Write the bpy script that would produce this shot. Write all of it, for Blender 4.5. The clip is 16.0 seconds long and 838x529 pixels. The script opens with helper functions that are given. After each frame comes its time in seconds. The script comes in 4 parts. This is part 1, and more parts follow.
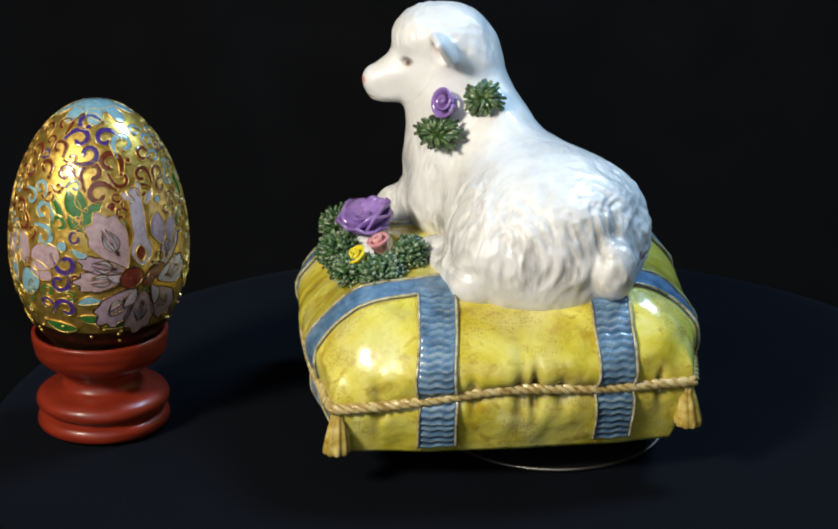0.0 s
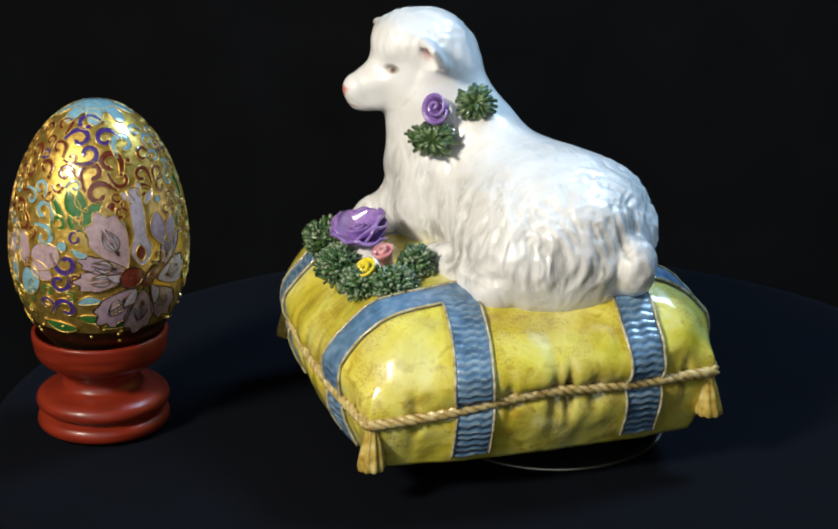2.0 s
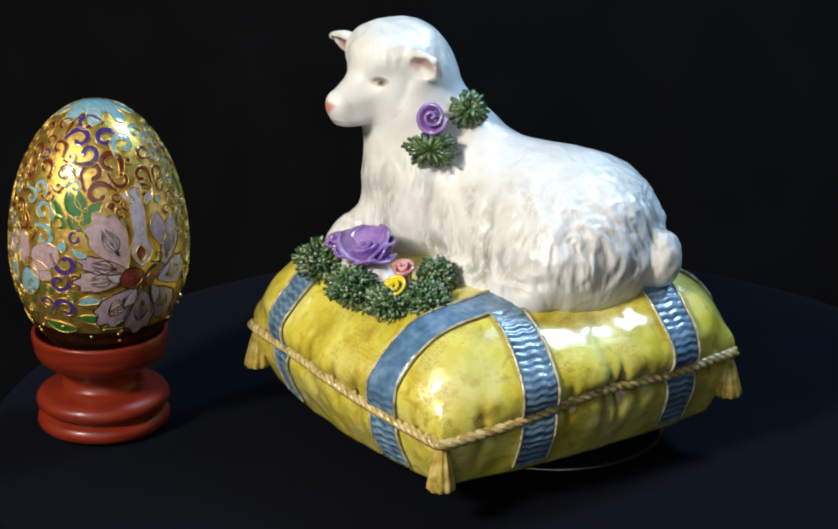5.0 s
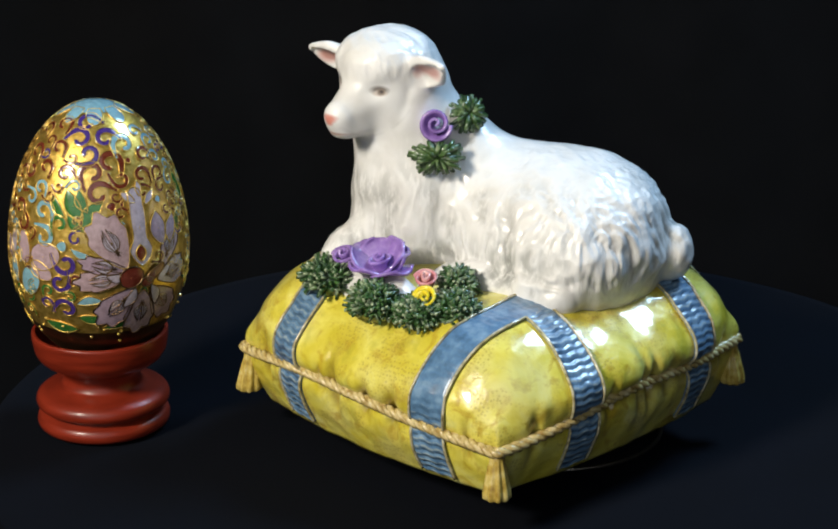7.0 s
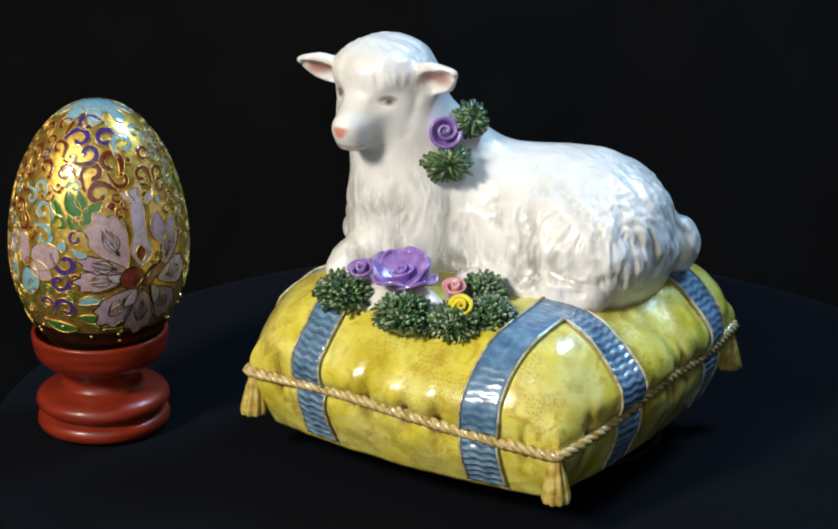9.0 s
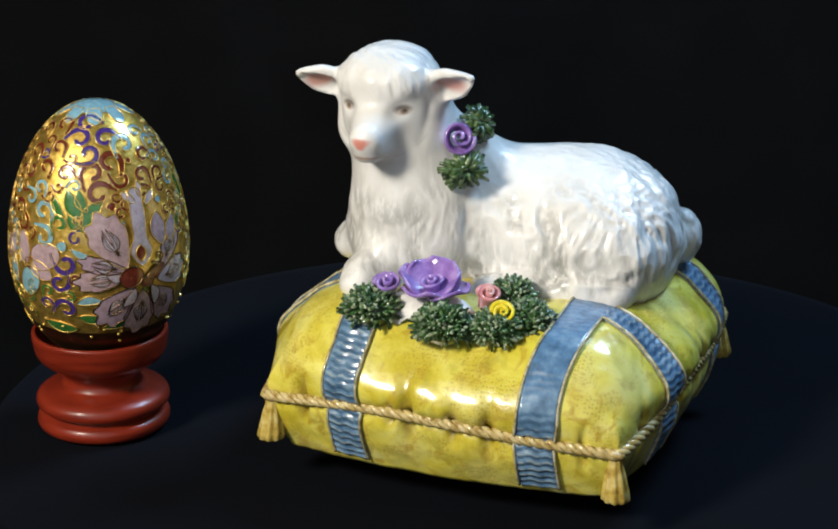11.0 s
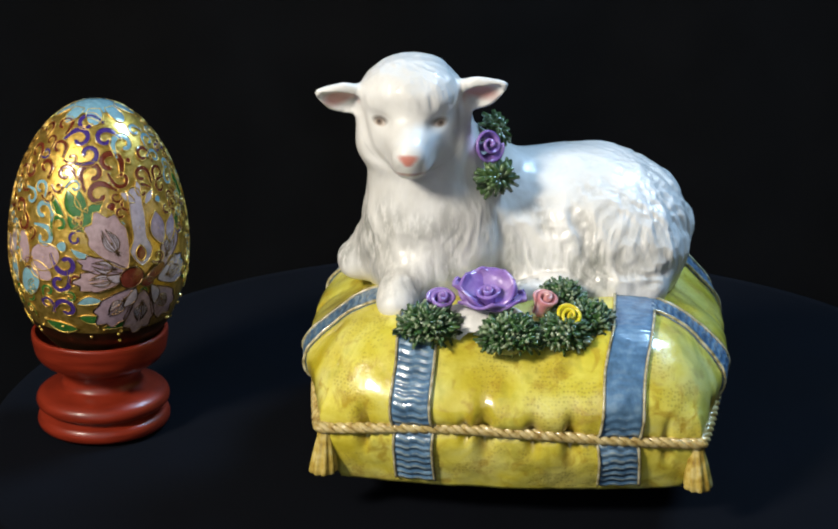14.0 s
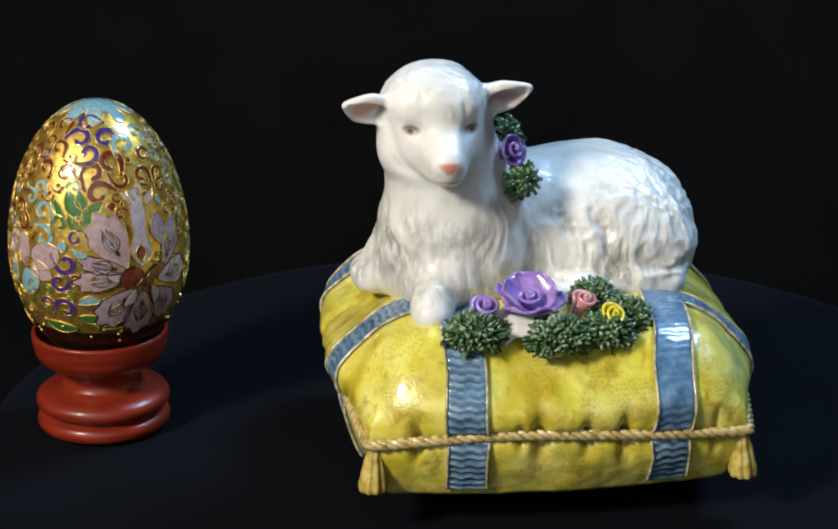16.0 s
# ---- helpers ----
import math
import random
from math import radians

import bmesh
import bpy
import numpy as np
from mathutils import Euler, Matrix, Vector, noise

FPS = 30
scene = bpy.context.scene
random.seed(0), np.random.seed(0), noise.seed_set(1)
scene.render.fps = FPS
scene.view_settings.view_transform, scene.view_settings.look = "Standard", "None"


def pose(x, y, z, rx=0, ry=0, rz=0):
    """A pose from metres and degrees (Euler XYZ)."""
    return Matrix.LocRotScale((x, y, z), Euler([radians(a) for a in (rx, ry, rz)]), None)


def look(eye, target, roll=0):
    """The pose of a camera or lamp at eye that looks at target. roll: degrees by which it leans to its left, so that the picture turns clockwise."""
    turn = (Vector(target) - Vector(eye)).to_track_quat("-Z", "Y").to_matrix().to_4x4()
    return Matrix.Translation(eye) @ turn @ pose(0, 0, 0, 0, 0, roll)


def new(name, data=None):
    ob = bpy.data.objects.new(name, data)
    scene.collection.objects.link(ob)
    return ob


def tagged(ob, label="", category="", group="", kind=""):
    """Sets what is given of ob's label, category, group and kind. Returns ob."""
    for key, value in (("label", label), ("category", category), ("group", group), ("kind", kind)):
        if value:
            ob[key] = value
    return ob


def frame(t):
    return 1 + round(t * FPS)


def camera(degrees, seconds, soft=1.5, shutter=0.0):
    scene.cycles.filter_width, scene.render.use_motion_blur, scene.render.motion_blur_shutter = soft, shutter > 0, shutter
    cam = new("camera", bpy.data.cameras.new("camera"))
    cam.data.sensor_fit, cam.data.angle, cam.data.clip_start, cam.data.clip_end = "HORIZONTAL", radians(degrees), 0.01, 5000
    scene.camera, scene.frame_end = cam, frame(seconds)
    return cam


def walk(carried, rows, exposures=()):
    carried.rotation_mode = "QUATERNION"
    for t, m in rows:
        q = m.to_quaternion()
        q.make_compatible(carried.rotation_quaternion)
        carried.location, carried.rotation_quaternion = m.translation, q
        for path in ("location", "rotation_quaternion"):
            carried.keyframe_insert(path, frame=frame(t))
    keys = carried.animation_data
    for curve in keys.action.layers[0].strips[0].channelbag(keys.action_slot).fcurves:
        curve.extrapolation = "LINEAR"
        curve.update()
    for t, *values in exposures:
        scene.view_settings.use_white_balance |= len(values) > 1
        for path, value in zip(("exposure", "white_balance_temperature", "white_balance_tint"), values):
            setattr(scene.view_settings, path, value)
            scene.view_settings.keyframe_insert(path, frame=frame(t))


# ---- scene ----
cam = camera(21.23, 16.0, soft=2.0)
EYE = Vector((0.0, -0.62, 0.2716))
YAW, DIP = -0.0645, 0.34091
AIM = EYE + Vector((math.sin(YAW) * math.cos(DIP), math.cos(YAW) * math.cos(DIP), -math.sin(DIP)))
walk(cam, [(0.0, look(EYE, AIM, -0.139)), (16.0, look(EYE, AIM, -0.139))])

# ---- light ----
world = bpy.data.worlds.new("world")
scene.world = world
world.use_nodes = True
world.node_tree.nodes["Background"].inputs["Color"].default_value = (0.8, 0.9, 1.0, 1)
world.node_tree.nodes["Background"].inputs["Strength"].default_value = 0.01


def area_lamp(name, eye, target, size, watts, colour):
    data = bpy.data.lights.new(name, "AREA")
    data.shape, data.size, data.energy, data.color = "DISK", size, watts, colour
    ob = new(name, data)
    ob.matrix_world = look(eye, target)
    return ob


area_lamp("warm_lamp", (-0.73, -0.82, 0.77), (-0.04, 0, 0.06), 0.25, 18.0, (1.0, 0.93, 0.80))
area_lamp("cool_lamp", (0.47, 0.29, 0.91), (-0.02, 0, 0.05), 0.32, 10.8, (0.44, 0.70, 1.0))
# broad soft fill added from the front, no visible lamp of the set
area_lamp("front_fill", (-0.22, -1.35, 0.72), (-0.02, 0, 0.05), 1.8, 6.2, (0.86, 0.94, 1.0))

# ---- materials ----
MM = 0.001


class Nodes:
    """A node material with short ways to add and join nodes."""

    def __init__(self, name):
        self.mat = bpy.data.materials.new(name)
        self.mat.use_nodes = True
        self.tree = self.mat.node_tree
        self.bsdf = self.tree.nodes["Principled BSDF"]
        self.coord = self.tree.nodes.new("ShaderNodeTexCoord").outputs["Object"]

    def node(self, kind, **values):
        n = self.tree.nodes.new(kind)
        for k, v in values.items():
            n.inputs[k].default_value = v
        return n

    def link(self, a, b):
        self.tree.links.new(a, b)

    def set(self, **values):
        for k, v in values.items():
            self.bsdf.inputs[k.replace("_", " ")].default_value = v

    def scaled(self, sx, sy, sz):
        m = self.node("ShaderNodeMapping")
        m.inputs["Scale"].default_value = (sx, sy, sz)
        self.link(self.coord, m.inputs["Vector"])
        return m.outputs["Vector"]

    def noise(self, scale, detail=4.0, rough=0.55, vector=None, distortion=0.0):
        n = self.node("ShaderNodeTexNoise", Scale=scale, Detail=detail, Roughness=rough, Distortion=distortion)
        self.link(vector or self.coord, n.inputs["Vector"])
        return n.outputs["Fac"]

    def ramp(self, fac, *stops):
        r = self.node("ShaderNodeValToRGB")
        e = r.color_ramp.elements
        while len(e) < len(stops):
            e.new(0.5)
        for el, (pos, col) in zip(e, stops):
            el.position, el.color = pos, (*col, 1) if len(col) == 3 else col
        self.link(fac, r.inputs["Fac"])
        return r.outputs["Color"]

    def mix(self, fac, a, b):
        m = self.tree.nodes.new("ShaderNodeMix")
        m.data_type = "RGBA"
        for sock, v in ((m.inputs[0], fac), (m.inputs[6], a), (m.inputs[7], b)):
            if isinstance(v, tuple):
                sock.default_value = (*v, 1)
            elif isinstance(v, float):
                sock.default_value = v
            else:
                self.link(v, sock)
        return m.outputs[2]

    def math(self, op, a, b=0.0, clamp=False):
        m = self.tree.nodes.new("ShaderNodeMath")
        m.operation, m.use_clamp = op, clamp
        for sock, v in zip(m.inputs, (a, b)):
            if isinstance(v, (int, float)):
                sock.default_value = v
            else:
                self.link(v, sock)
        return m.outputs[0]

    def blob(self, centre, radii, hard=0.3):
        """1 inside an ellipsoid of the object's space, 0 outside."""
        m = self.node("ShaderNodeMapping")
        m.vector_type = "POINT"
        m.inputs["Location"].default_value = [-c / r for c, r in zip(centre, radii)]
        m.inputs["Scale"].default_value = [1 / r for r in radii]
        self.link(self.coord, m.inputs["Vector"])
        d = self.tree.nodes.new("ShaderNodeVectorMath")
        d.operation = "LENGTH"
        self.link(m.outputs["Vector"], d.inputs[0])
        return self.math("DIVIDE", self.math("SUBTRACT", 1.0, d.outputs["Value"]), hard, True)

    def colour(self, c):
        self.link(c, self.bsdf.inputs["Base Color"])

    def bump(self, height, strength=0.3, distance=0.0005):
        b = self.node("ShaderNodeBump", Strength=strength, Distance=distance)
        self.link(height, b.inputs["Height"])
        self.link(b.outputs["Normal"], self.bsdf.inputs["Normal"])


def glaze(name, dark, mid, light, scale=120.0, rough=0.18, coat=0.6, relief=0.15):
    """Glazed ceramic with colour that pools unevenly."""
    n = Nodes(name)
    n.colour(n.ramp(n.noise(scale, 5), (0.32, dark), (0.5, mid), (0.68, light)))
    n.set(Roughness=rough, Coat_Weight=coat, Coat_Roughness=0.06, IOR=1.5)
    n.bump(n.noise(scale * 3, 3), relief, 0.0004)
    return n.mat


def make_pillow_glaze():
    n = Nodes("yellow_glaze")
    base = n.ramp(n.noise(62, 6, 0.6, None, 0.8), (0.30, (0.50, 0.40, 0.020)), (0.42, (0.64, 0.54, 0.055)), (0.56, (0.75, 0.67, 0.125)), (0.72, (0.78, 0.74, 0.28)))
    # brushed patches: ochre over pale yellow-green
    ochre = n.ramp(n.noise(185, 5, 0.6, None, 0.7), (0.53, (0, 0, 0)), (0.66, (1, 1, 1)))
    col = n.mix(n.math("MULTIPLY", ochre, 0.7), base, (0.44, 0.28, 0.018))
    pale = n.ramp(n.noise(40, 4), (0.53, (0, 0, 0)), (0.70, (1, 1, 1)))
    col = n.mix(n.math("MULTIPLY", pale, 0.45), col, (0.68, 0.68, 0.34))
    olive = n.ramp(n.noise(95, 4, 0.6, n.scaled(1.0, 1.3, 0.8)), (0.57, (0, 0, 0)), (0.68, (1, 1, 1)))
    col = n.mix(n.math("MULTIPLY", olive, 0.35), col, (0.30, 0.29, 0.03))
    # stippled weave pressed into the clay, its pits darker ochre
    dots = n.node("ShaderNodeTexVoronoi", Scale=1050.0, Randomness=0.62)
    n.link(n.coord, dots.inputs["Vector"])
    patch = n.ramp(n.noise(85, 3, 0.5, None, 0.4), (0.50, (0, 0, 0)), (0.60, (1, 1, 1)))
    pit = n.math("MULTIPLY", n.ramp(dots.outputs["Distance"], (0.22, (1, 1, 1)), (0.46, (0, 0, 0))), patch)
    col = n.mix(n.math("MULTIPLY", patch, 0.16), col, (0.46, 0.31, 0.04))
    col = n.mix(n.math("MULTIPLY", pit, 0.45), col, (0.30, 0.21, 0.03))
    # browner in the gathers and along the cord
    fold = n.node("ShaderNodeAttribute")
    fold.attribute_name = "fold"
    fold_brown = n.math("MULTIPLY", fold.outputs["Fac"], n.ramp(n.noise(260, 4), (0.30, (0.35, 0.35, 0.35)), (0.62, (1, 1, 1))))
    n.colour(n.mix(n.math("MULTIPLY", fold_brown, 0.8), col, (0.20, 0.115, 0.012)))
    n.set(Roughness=0.28, Coat_Weight=0.85, Coat_Roughness=0.05)
    h = n.math("SUBTRACT", n.noise(180, 5, 0.6), n.math("MULTIPLY", pit, 0.10))
    n.bump(h, 0.45, 0.0007)
    return n.mat


def make_lamb_glaze():
    n = Nodes("white_lamb_glaze")
    base = n.ramp(n.noise(60, 5), (0.35, (0.72, 0.70, 0.67)), (0.6, (0.81, 0.80, 0.79)))
    # grey strokes on the wool; shade of hollows and creases put into the colour
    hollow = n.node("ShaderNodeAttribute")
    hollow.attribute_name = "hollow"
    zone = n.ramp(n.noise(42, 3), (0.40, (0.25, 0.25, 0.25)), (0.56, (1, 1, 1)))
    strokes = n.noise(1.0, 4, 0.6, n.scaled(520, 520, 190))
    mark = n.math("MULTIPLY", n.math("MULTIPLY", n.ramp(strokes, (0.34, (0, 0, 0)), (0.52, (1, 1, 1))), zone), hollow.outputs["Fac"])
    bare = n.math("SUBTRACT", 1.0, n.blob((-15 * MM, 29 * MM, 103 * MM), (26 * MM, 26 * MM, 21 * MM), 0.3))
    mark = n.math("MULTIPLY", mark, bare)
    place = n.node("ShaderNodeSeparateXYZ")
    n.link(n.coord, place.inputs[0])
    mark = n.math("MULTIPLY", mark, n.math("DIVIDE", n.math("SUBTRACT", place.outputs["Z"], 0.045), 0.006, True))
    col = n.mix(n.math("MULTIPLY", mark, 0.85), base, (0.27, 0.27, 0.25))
    # broken grey line where the wool of the jaw begins
    c, r = (-23 * MM, 28.6 * MM, 97 * MM), (17.0, 16.2, 14.0)
    jaw = n.math("SUBTRACT", n.blob(c, tuple(q * MM for q in r), 0.03), n.blob(c, tuple(q * 0.955 * MM for q in r), 0.03), True)
    xyz = n.node("ShaderNodeSeparateXYZ")
    n.link(n.coord, xyz.inputs[0])
    below = n.math("DIVIDE", n.math("SUBTRACT", 0.0965, xyz.outputs["Z"]), 0.004, True)
    jaw = n.math("MULTIPLY", n.math("MULTIPLY", jaw, below), n.ramp(n.noise(260, 3), (0.38, (0, 0, 0)), (0.6, (1, 1, 1))))
    col = n.mix(n.math("MULTIPLY", jaw, 0.22), col, (0.32, 0.32, 0.31))
    for z, w, h in ((91.3, 4.2, 1.15), (90.5, 3.2, 1.1), (89.7, 1.9, 1.2)):
        col = n.mix(n.math("MULTIPLY", n.blob((-37.2 * MM, 28.0 * MM, z * MM), (3.0 * MM, w * MM, h * MM), 0.6), 0.9), col, (0.62, 0.22, 0.17))
    col = n.mix(n.math("MULTIPLY", n.blob((-34.0 * MM, 28.0 * MM, 86.3 * MM), (6.0 * MM, 5.5 * MM, 0.7 * MM), 0.6), 0.7), col, (0.42, 0.22, 0.17))
    for c in ((-15.0, 10.5, 103.6), (-17.8, 48.2, 102.0)):
        col = n.mix(n.math("MULTIPLY", n.blob(tuple(q * MM for q in c), (3.0 * MM, 6.0 * MM, 3.8 * MM), 0.45), 0.85), col, (0.58, 0.25, 0.21))
    for y in (20.3, 37.1):
        c = (-25.2 * MM, y * MM, 97.7 * MM)
        col = n.mix(n.math("MULTIPLY", n.blob((c[0], c[1], c[2] + 0.45 * MM), (5.0 * MM, 3.0 * MM, 1.65 * MM), 0.45), 0.88), col, (0.15, 0.12, 0.10))
        col = n.mix(n.blob((c[0], c[1], c[2] - 0.4 * MM), (5.0 * MM, 2.2 * MM, 1.15 * MM), 0.4), col, (0.60, 0.52, 0.46))
        col = n.mix(n.blob((c[0], c[1], c[2] - 0.1 * MM), (5.0 * MM, 1.3 * MM, 1.15 * MM), 0.4), col, (0.22, 0.165, 0.13))
        col = n.mix(n.blob((c[0], c[1], c[2]), (5.0 * MM, 0.55 * MM, 0.55 * MM), 0.4), col, (0.07, 0.055, 0.05))
    n.colour(col)
    n.set(Roughness=0.42, Coat_Weight=0.42, Coat_Roughness=0.07)
    wool = n.node("ShaderNodeAttribute")
    wool.attribute_name = "wool"
    n.bump(n.math("MULTIPLY", n.noise(1.0, 3, 0.6, n.scaled(780, 780, 210), 0.8), wool.outputs["Fac"]), 0.24, 0.0009)
    return n.mat


def make_strap_glaze():
    n = Nodes("blue_strap_glaze")
    worn = n.noise(240, 4)
    col = n.ramp(worn, (0.34, (0.055, 0.115, 0.20)), (0.52, (0.10, 0.20, 0.335)), (0.70, (0.20, 0.32, 0.45)))
    # rib shade and highlights put into the glaze colour: dark grooves, pale crests
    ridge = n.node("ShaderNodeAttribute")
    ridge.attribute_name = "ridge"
    groove_shade = n.ramp(n.math("SUBTRACT", n.math("MULTIPLY", n.noise(300, 3), 0.3), ridge.outputs["Fac"]), (0.34, (0, 0, 0)), (0.60, (1, 1, 1)))
    col = n.mix(n.math("MULTIPLY", groove_shade, 0.75), col, (0.022, 0.040, 0.060))
    crest_light = n.ramp(n.math("ADD", ridge.outputs["Fac"], n.math("MULTIPLY", n.noise(260, 3), 0.8)), (0.60, (0, 0, 0)), (0.84, (1, 1, 1)))
    n.colour(n.mix(n.math("MULTIPLY", crest_light, 0.75), col, (0.34, 0.41, 0.42)))
    n.set(Roughness=0.28, Coat_Weight=0.6, Coat_Roughness=0.11)
    n.bump(worn, 0.16, 0.0004)
    return n.mat


def make_velvet(name, colour, sheen, fold):
    n = Nodes(name)
    n.colour(n.ramp(n.noise(22, 5), (0.3, tuple(c * 0.75 for c in colour)), (0.7, tuple(c * 1.3 for c in colour))))
    n.set(Roughness=0.95, Sheen_Weight=sheen, Sheen_Roughness=0.5, Specular_IOR_Level=0.1)
    n.bsdf.inputs["Sheen Tint"].default_value = (0.45, 0.6, 1.0, 1)
    n.bump(n.math("ADD", n.noise(2500, 2), n.math("MULTIPLY", n.noise(fold, 3), 3.0)), 0.25, 0.0008)
    return n.mat


def make_gold():
    n = Nodes("egg_gold")
    n.colour(n.ramp(n.noise(500, 4), (0.35, (0.50, 0.31, 0.045)), (0.6, (0.78, 0.53, 0.13))))
    n.set(Metallic=0.85, Roughness=0.40, Coat_Weight=1.0, Coat_Roughness=0.05, Coat_IOR=1.6)
    n.bump(n.noise(900, 4, 0.6), 0.22, 0.0005)
    return n.mat


def make_enamel(name, colour):
    n = Nodes(name)
    pale = tuple(min(1, c * 1.15 + 0.01) for c in colour)
    n.colour(n.ramp(n.noise(700, 4), (0.35, tuple(c * 0.86 for c in colour)), (0.65, pale)))
    n.set(Roughness=0.2, Coat_Weight=0.7, Coat_Roughness=0.04)
    n.bump(n.noise(1500, 3), 0.12, 0.0003)
    return n.mat


def make_lacquer():
    n = Nodes("red_lacquer")
    grain = n.noise(1.0, 5, 0.6, n.scaled(60, 60, 500))
    n.colour(n.ramp(grain, (0.3, (0.12, 0.011, 0.004)), (0.6, (0.205, 0.021, 0.008))))
    n.set(Roughness=0.36, Coat_Weight=0.2, Coat_Roughness=0.14, Specular_IOR_Level=0.35)
    n.bump(n.noise(250, 4), 0.10, 0.0005)
    return n.mat


def make_metal(name, colour, rough):
    n = Nodes(name)
    n.colour(n.ramp(n.noise(300, 4), (0.3, tuple(c * 0.7 for c in colour)), (0.7, colour)))
    n.set(Metallic=1.0, Roughness=rough)
    return n.mat


def make_wall(name, colour):
    n = Nodes(name)
    n.colour(n.ramp(n.noise(3, 5), (0.3, tuple(c * 0.8 for c in colour)), (0.7, colour)))
    n.set(Roughness=0.95, Specular_IOR_Level=0.1)
    n.bump(n.noise(120, 3), 0.2, 0.002)
    return n.mat


def make_leaf_glaze():
    n = Nodes("leaf_glaze")
    col = n.ramp(n.noise(500, 4), (0.34, (0.010, 0.026, 0.008)), (0.52, (0.028, 0.080, 0.020)), (0.70, (0.080, 0.165, 0.045)))
    tip = n.node("ShaderNodeAttribute")
    tip.attribute_name = "tip"
    n.colour(n.mix(n.math("MULTIPLY", tip.outputs["Fac"], 0.8), col, (0.40, 0.46, 0.30)))
    n.set(Roughness=0.32, Coat_Weight=0.4, Coat_Roughness=0.1)
    return n.mat


YELLOW, WHITE, BLUE = make_pillow_glaze(), make_lamb_glaze(), make_strap_glaze()
CREAM = glaze("cream_edging_glaze", (0.20, 0.16, 0.07), (0.42, 0.37, 0.22), (0.60, 0.56, 0.42), 500)
ROPE = glaze("rope_glaze", (0.30, 0.19, 0.05), (0.52, 0.40, 0.16), (0.66, 0.55, 0.30), 420)
CORD_SHADE = glaze("cord_gap_shade", (0.10, 0.055, 0.015), (0.16, 0.10, 0.03), (0.24, 0.16, 0.05), 420)
TASSEL = glaze("tassel_glaze", (0.28, 0.17, 0.025), (0.50, 0.36, 0.08), (0.64, 0.52, 0.20), 300)
GREEN = make_leaf_glaze()
NECK_GREEN = glaze("neck_leaf_glaze", (0.012, 0.032, 0.008), (0.045, 0.095, 0.022), (0.19, 0.26, 0.12), 620, 0.3, 0.5)
PURPLE = glaze("purple_petal_glaze", (0.19, 0.10, 0.34), (0.29, 0.17, 0.48), (0.42, 0.29, 0.58), 220)
PINK = glaze("pink_petal_glaze", (0.52, 0.17, 0.19), (0.66, 0.29, 0.29), (0.74, 0.44, 0.42), 300)
LEMON = glaze("yellow_petal_glaze", (0.62, 0.42, 0.01), (0.74, 0.58, 0.02), (0.78, 0.66, 0.08), 300)
VELVET = make_velvet("navy_velvet", (0.0008, 0.0013, 0.0032), 0.006, 25)
BLACK_CLOTH = make_velvet("black_cloth", (0.0036, 0.0037, 0.0043), 0.008, 6)
# dark outline wire, also the colour of the shade round the egg's foot
DARK_WIRE_SHADE = make_metal("dark_wire_and_shade", (0.20, 0.12, 0.06), 0.4)
GOLD, LACQUER = make_gold(), make_lacquer()
RIM_METAL = make_metal("dull_brass_rim", (0.42, 0.38, 0.32), 0.38)
BLACK_PLASTIC = make_wall("black_plastic", (0.006, 0.006, 0.007))
ROOM_PAINT = make_wall("dark_room_paint", (0.006, 0.006, 0.0065))
E_PURPLE = make_enamel("violet_enamel", (0.045, 0.02, 0.15))
E_RED = make_enamel("brown_red_enamel", (0.115, 0.018, 0.006))
E_BLUE = make_enamel("sky_blue_enamel", (0.18, 0.34, 0.40))
E_GREEN = make_enamel("green_enamel", (0.03, 0.13, 0.022))
E_LILAC = make_enamel("lilac_enamel", (0.31, 0.22, 0.27))
E_PALE = make_enamel("pale_enamel", (0.37, 0.32, 0.37))
E_PINK = make_enamel("pink_enamel", (0.37, 0.26, 0.28))
E_DARK = make_enamel("dark_red_enamel", (0.12, 0.02, 0.01))

# ---- mesh helpers ----


def mesh_of(name, verts, faces, material, smooth=True):
    me = bpy.data.meshes.new(name)
    me.from_pydata([tuple(v) for v in verts], [], [tuple(int(i) for i in f) for f in faces])
    me.materials.append(material)
    if smooth:
        me.polygons.foreach_set("use_smooth", np.ones(len(me.polygons), dtype=bool))
    me.update()
    return me


def part(name, data, parent, label="", at=None):
    ob = new(name, data)
    ob.parent = parent
    if at is not None:
        ob.matrix_basis = at
    if label:
        ob["label"] = label
    return ob


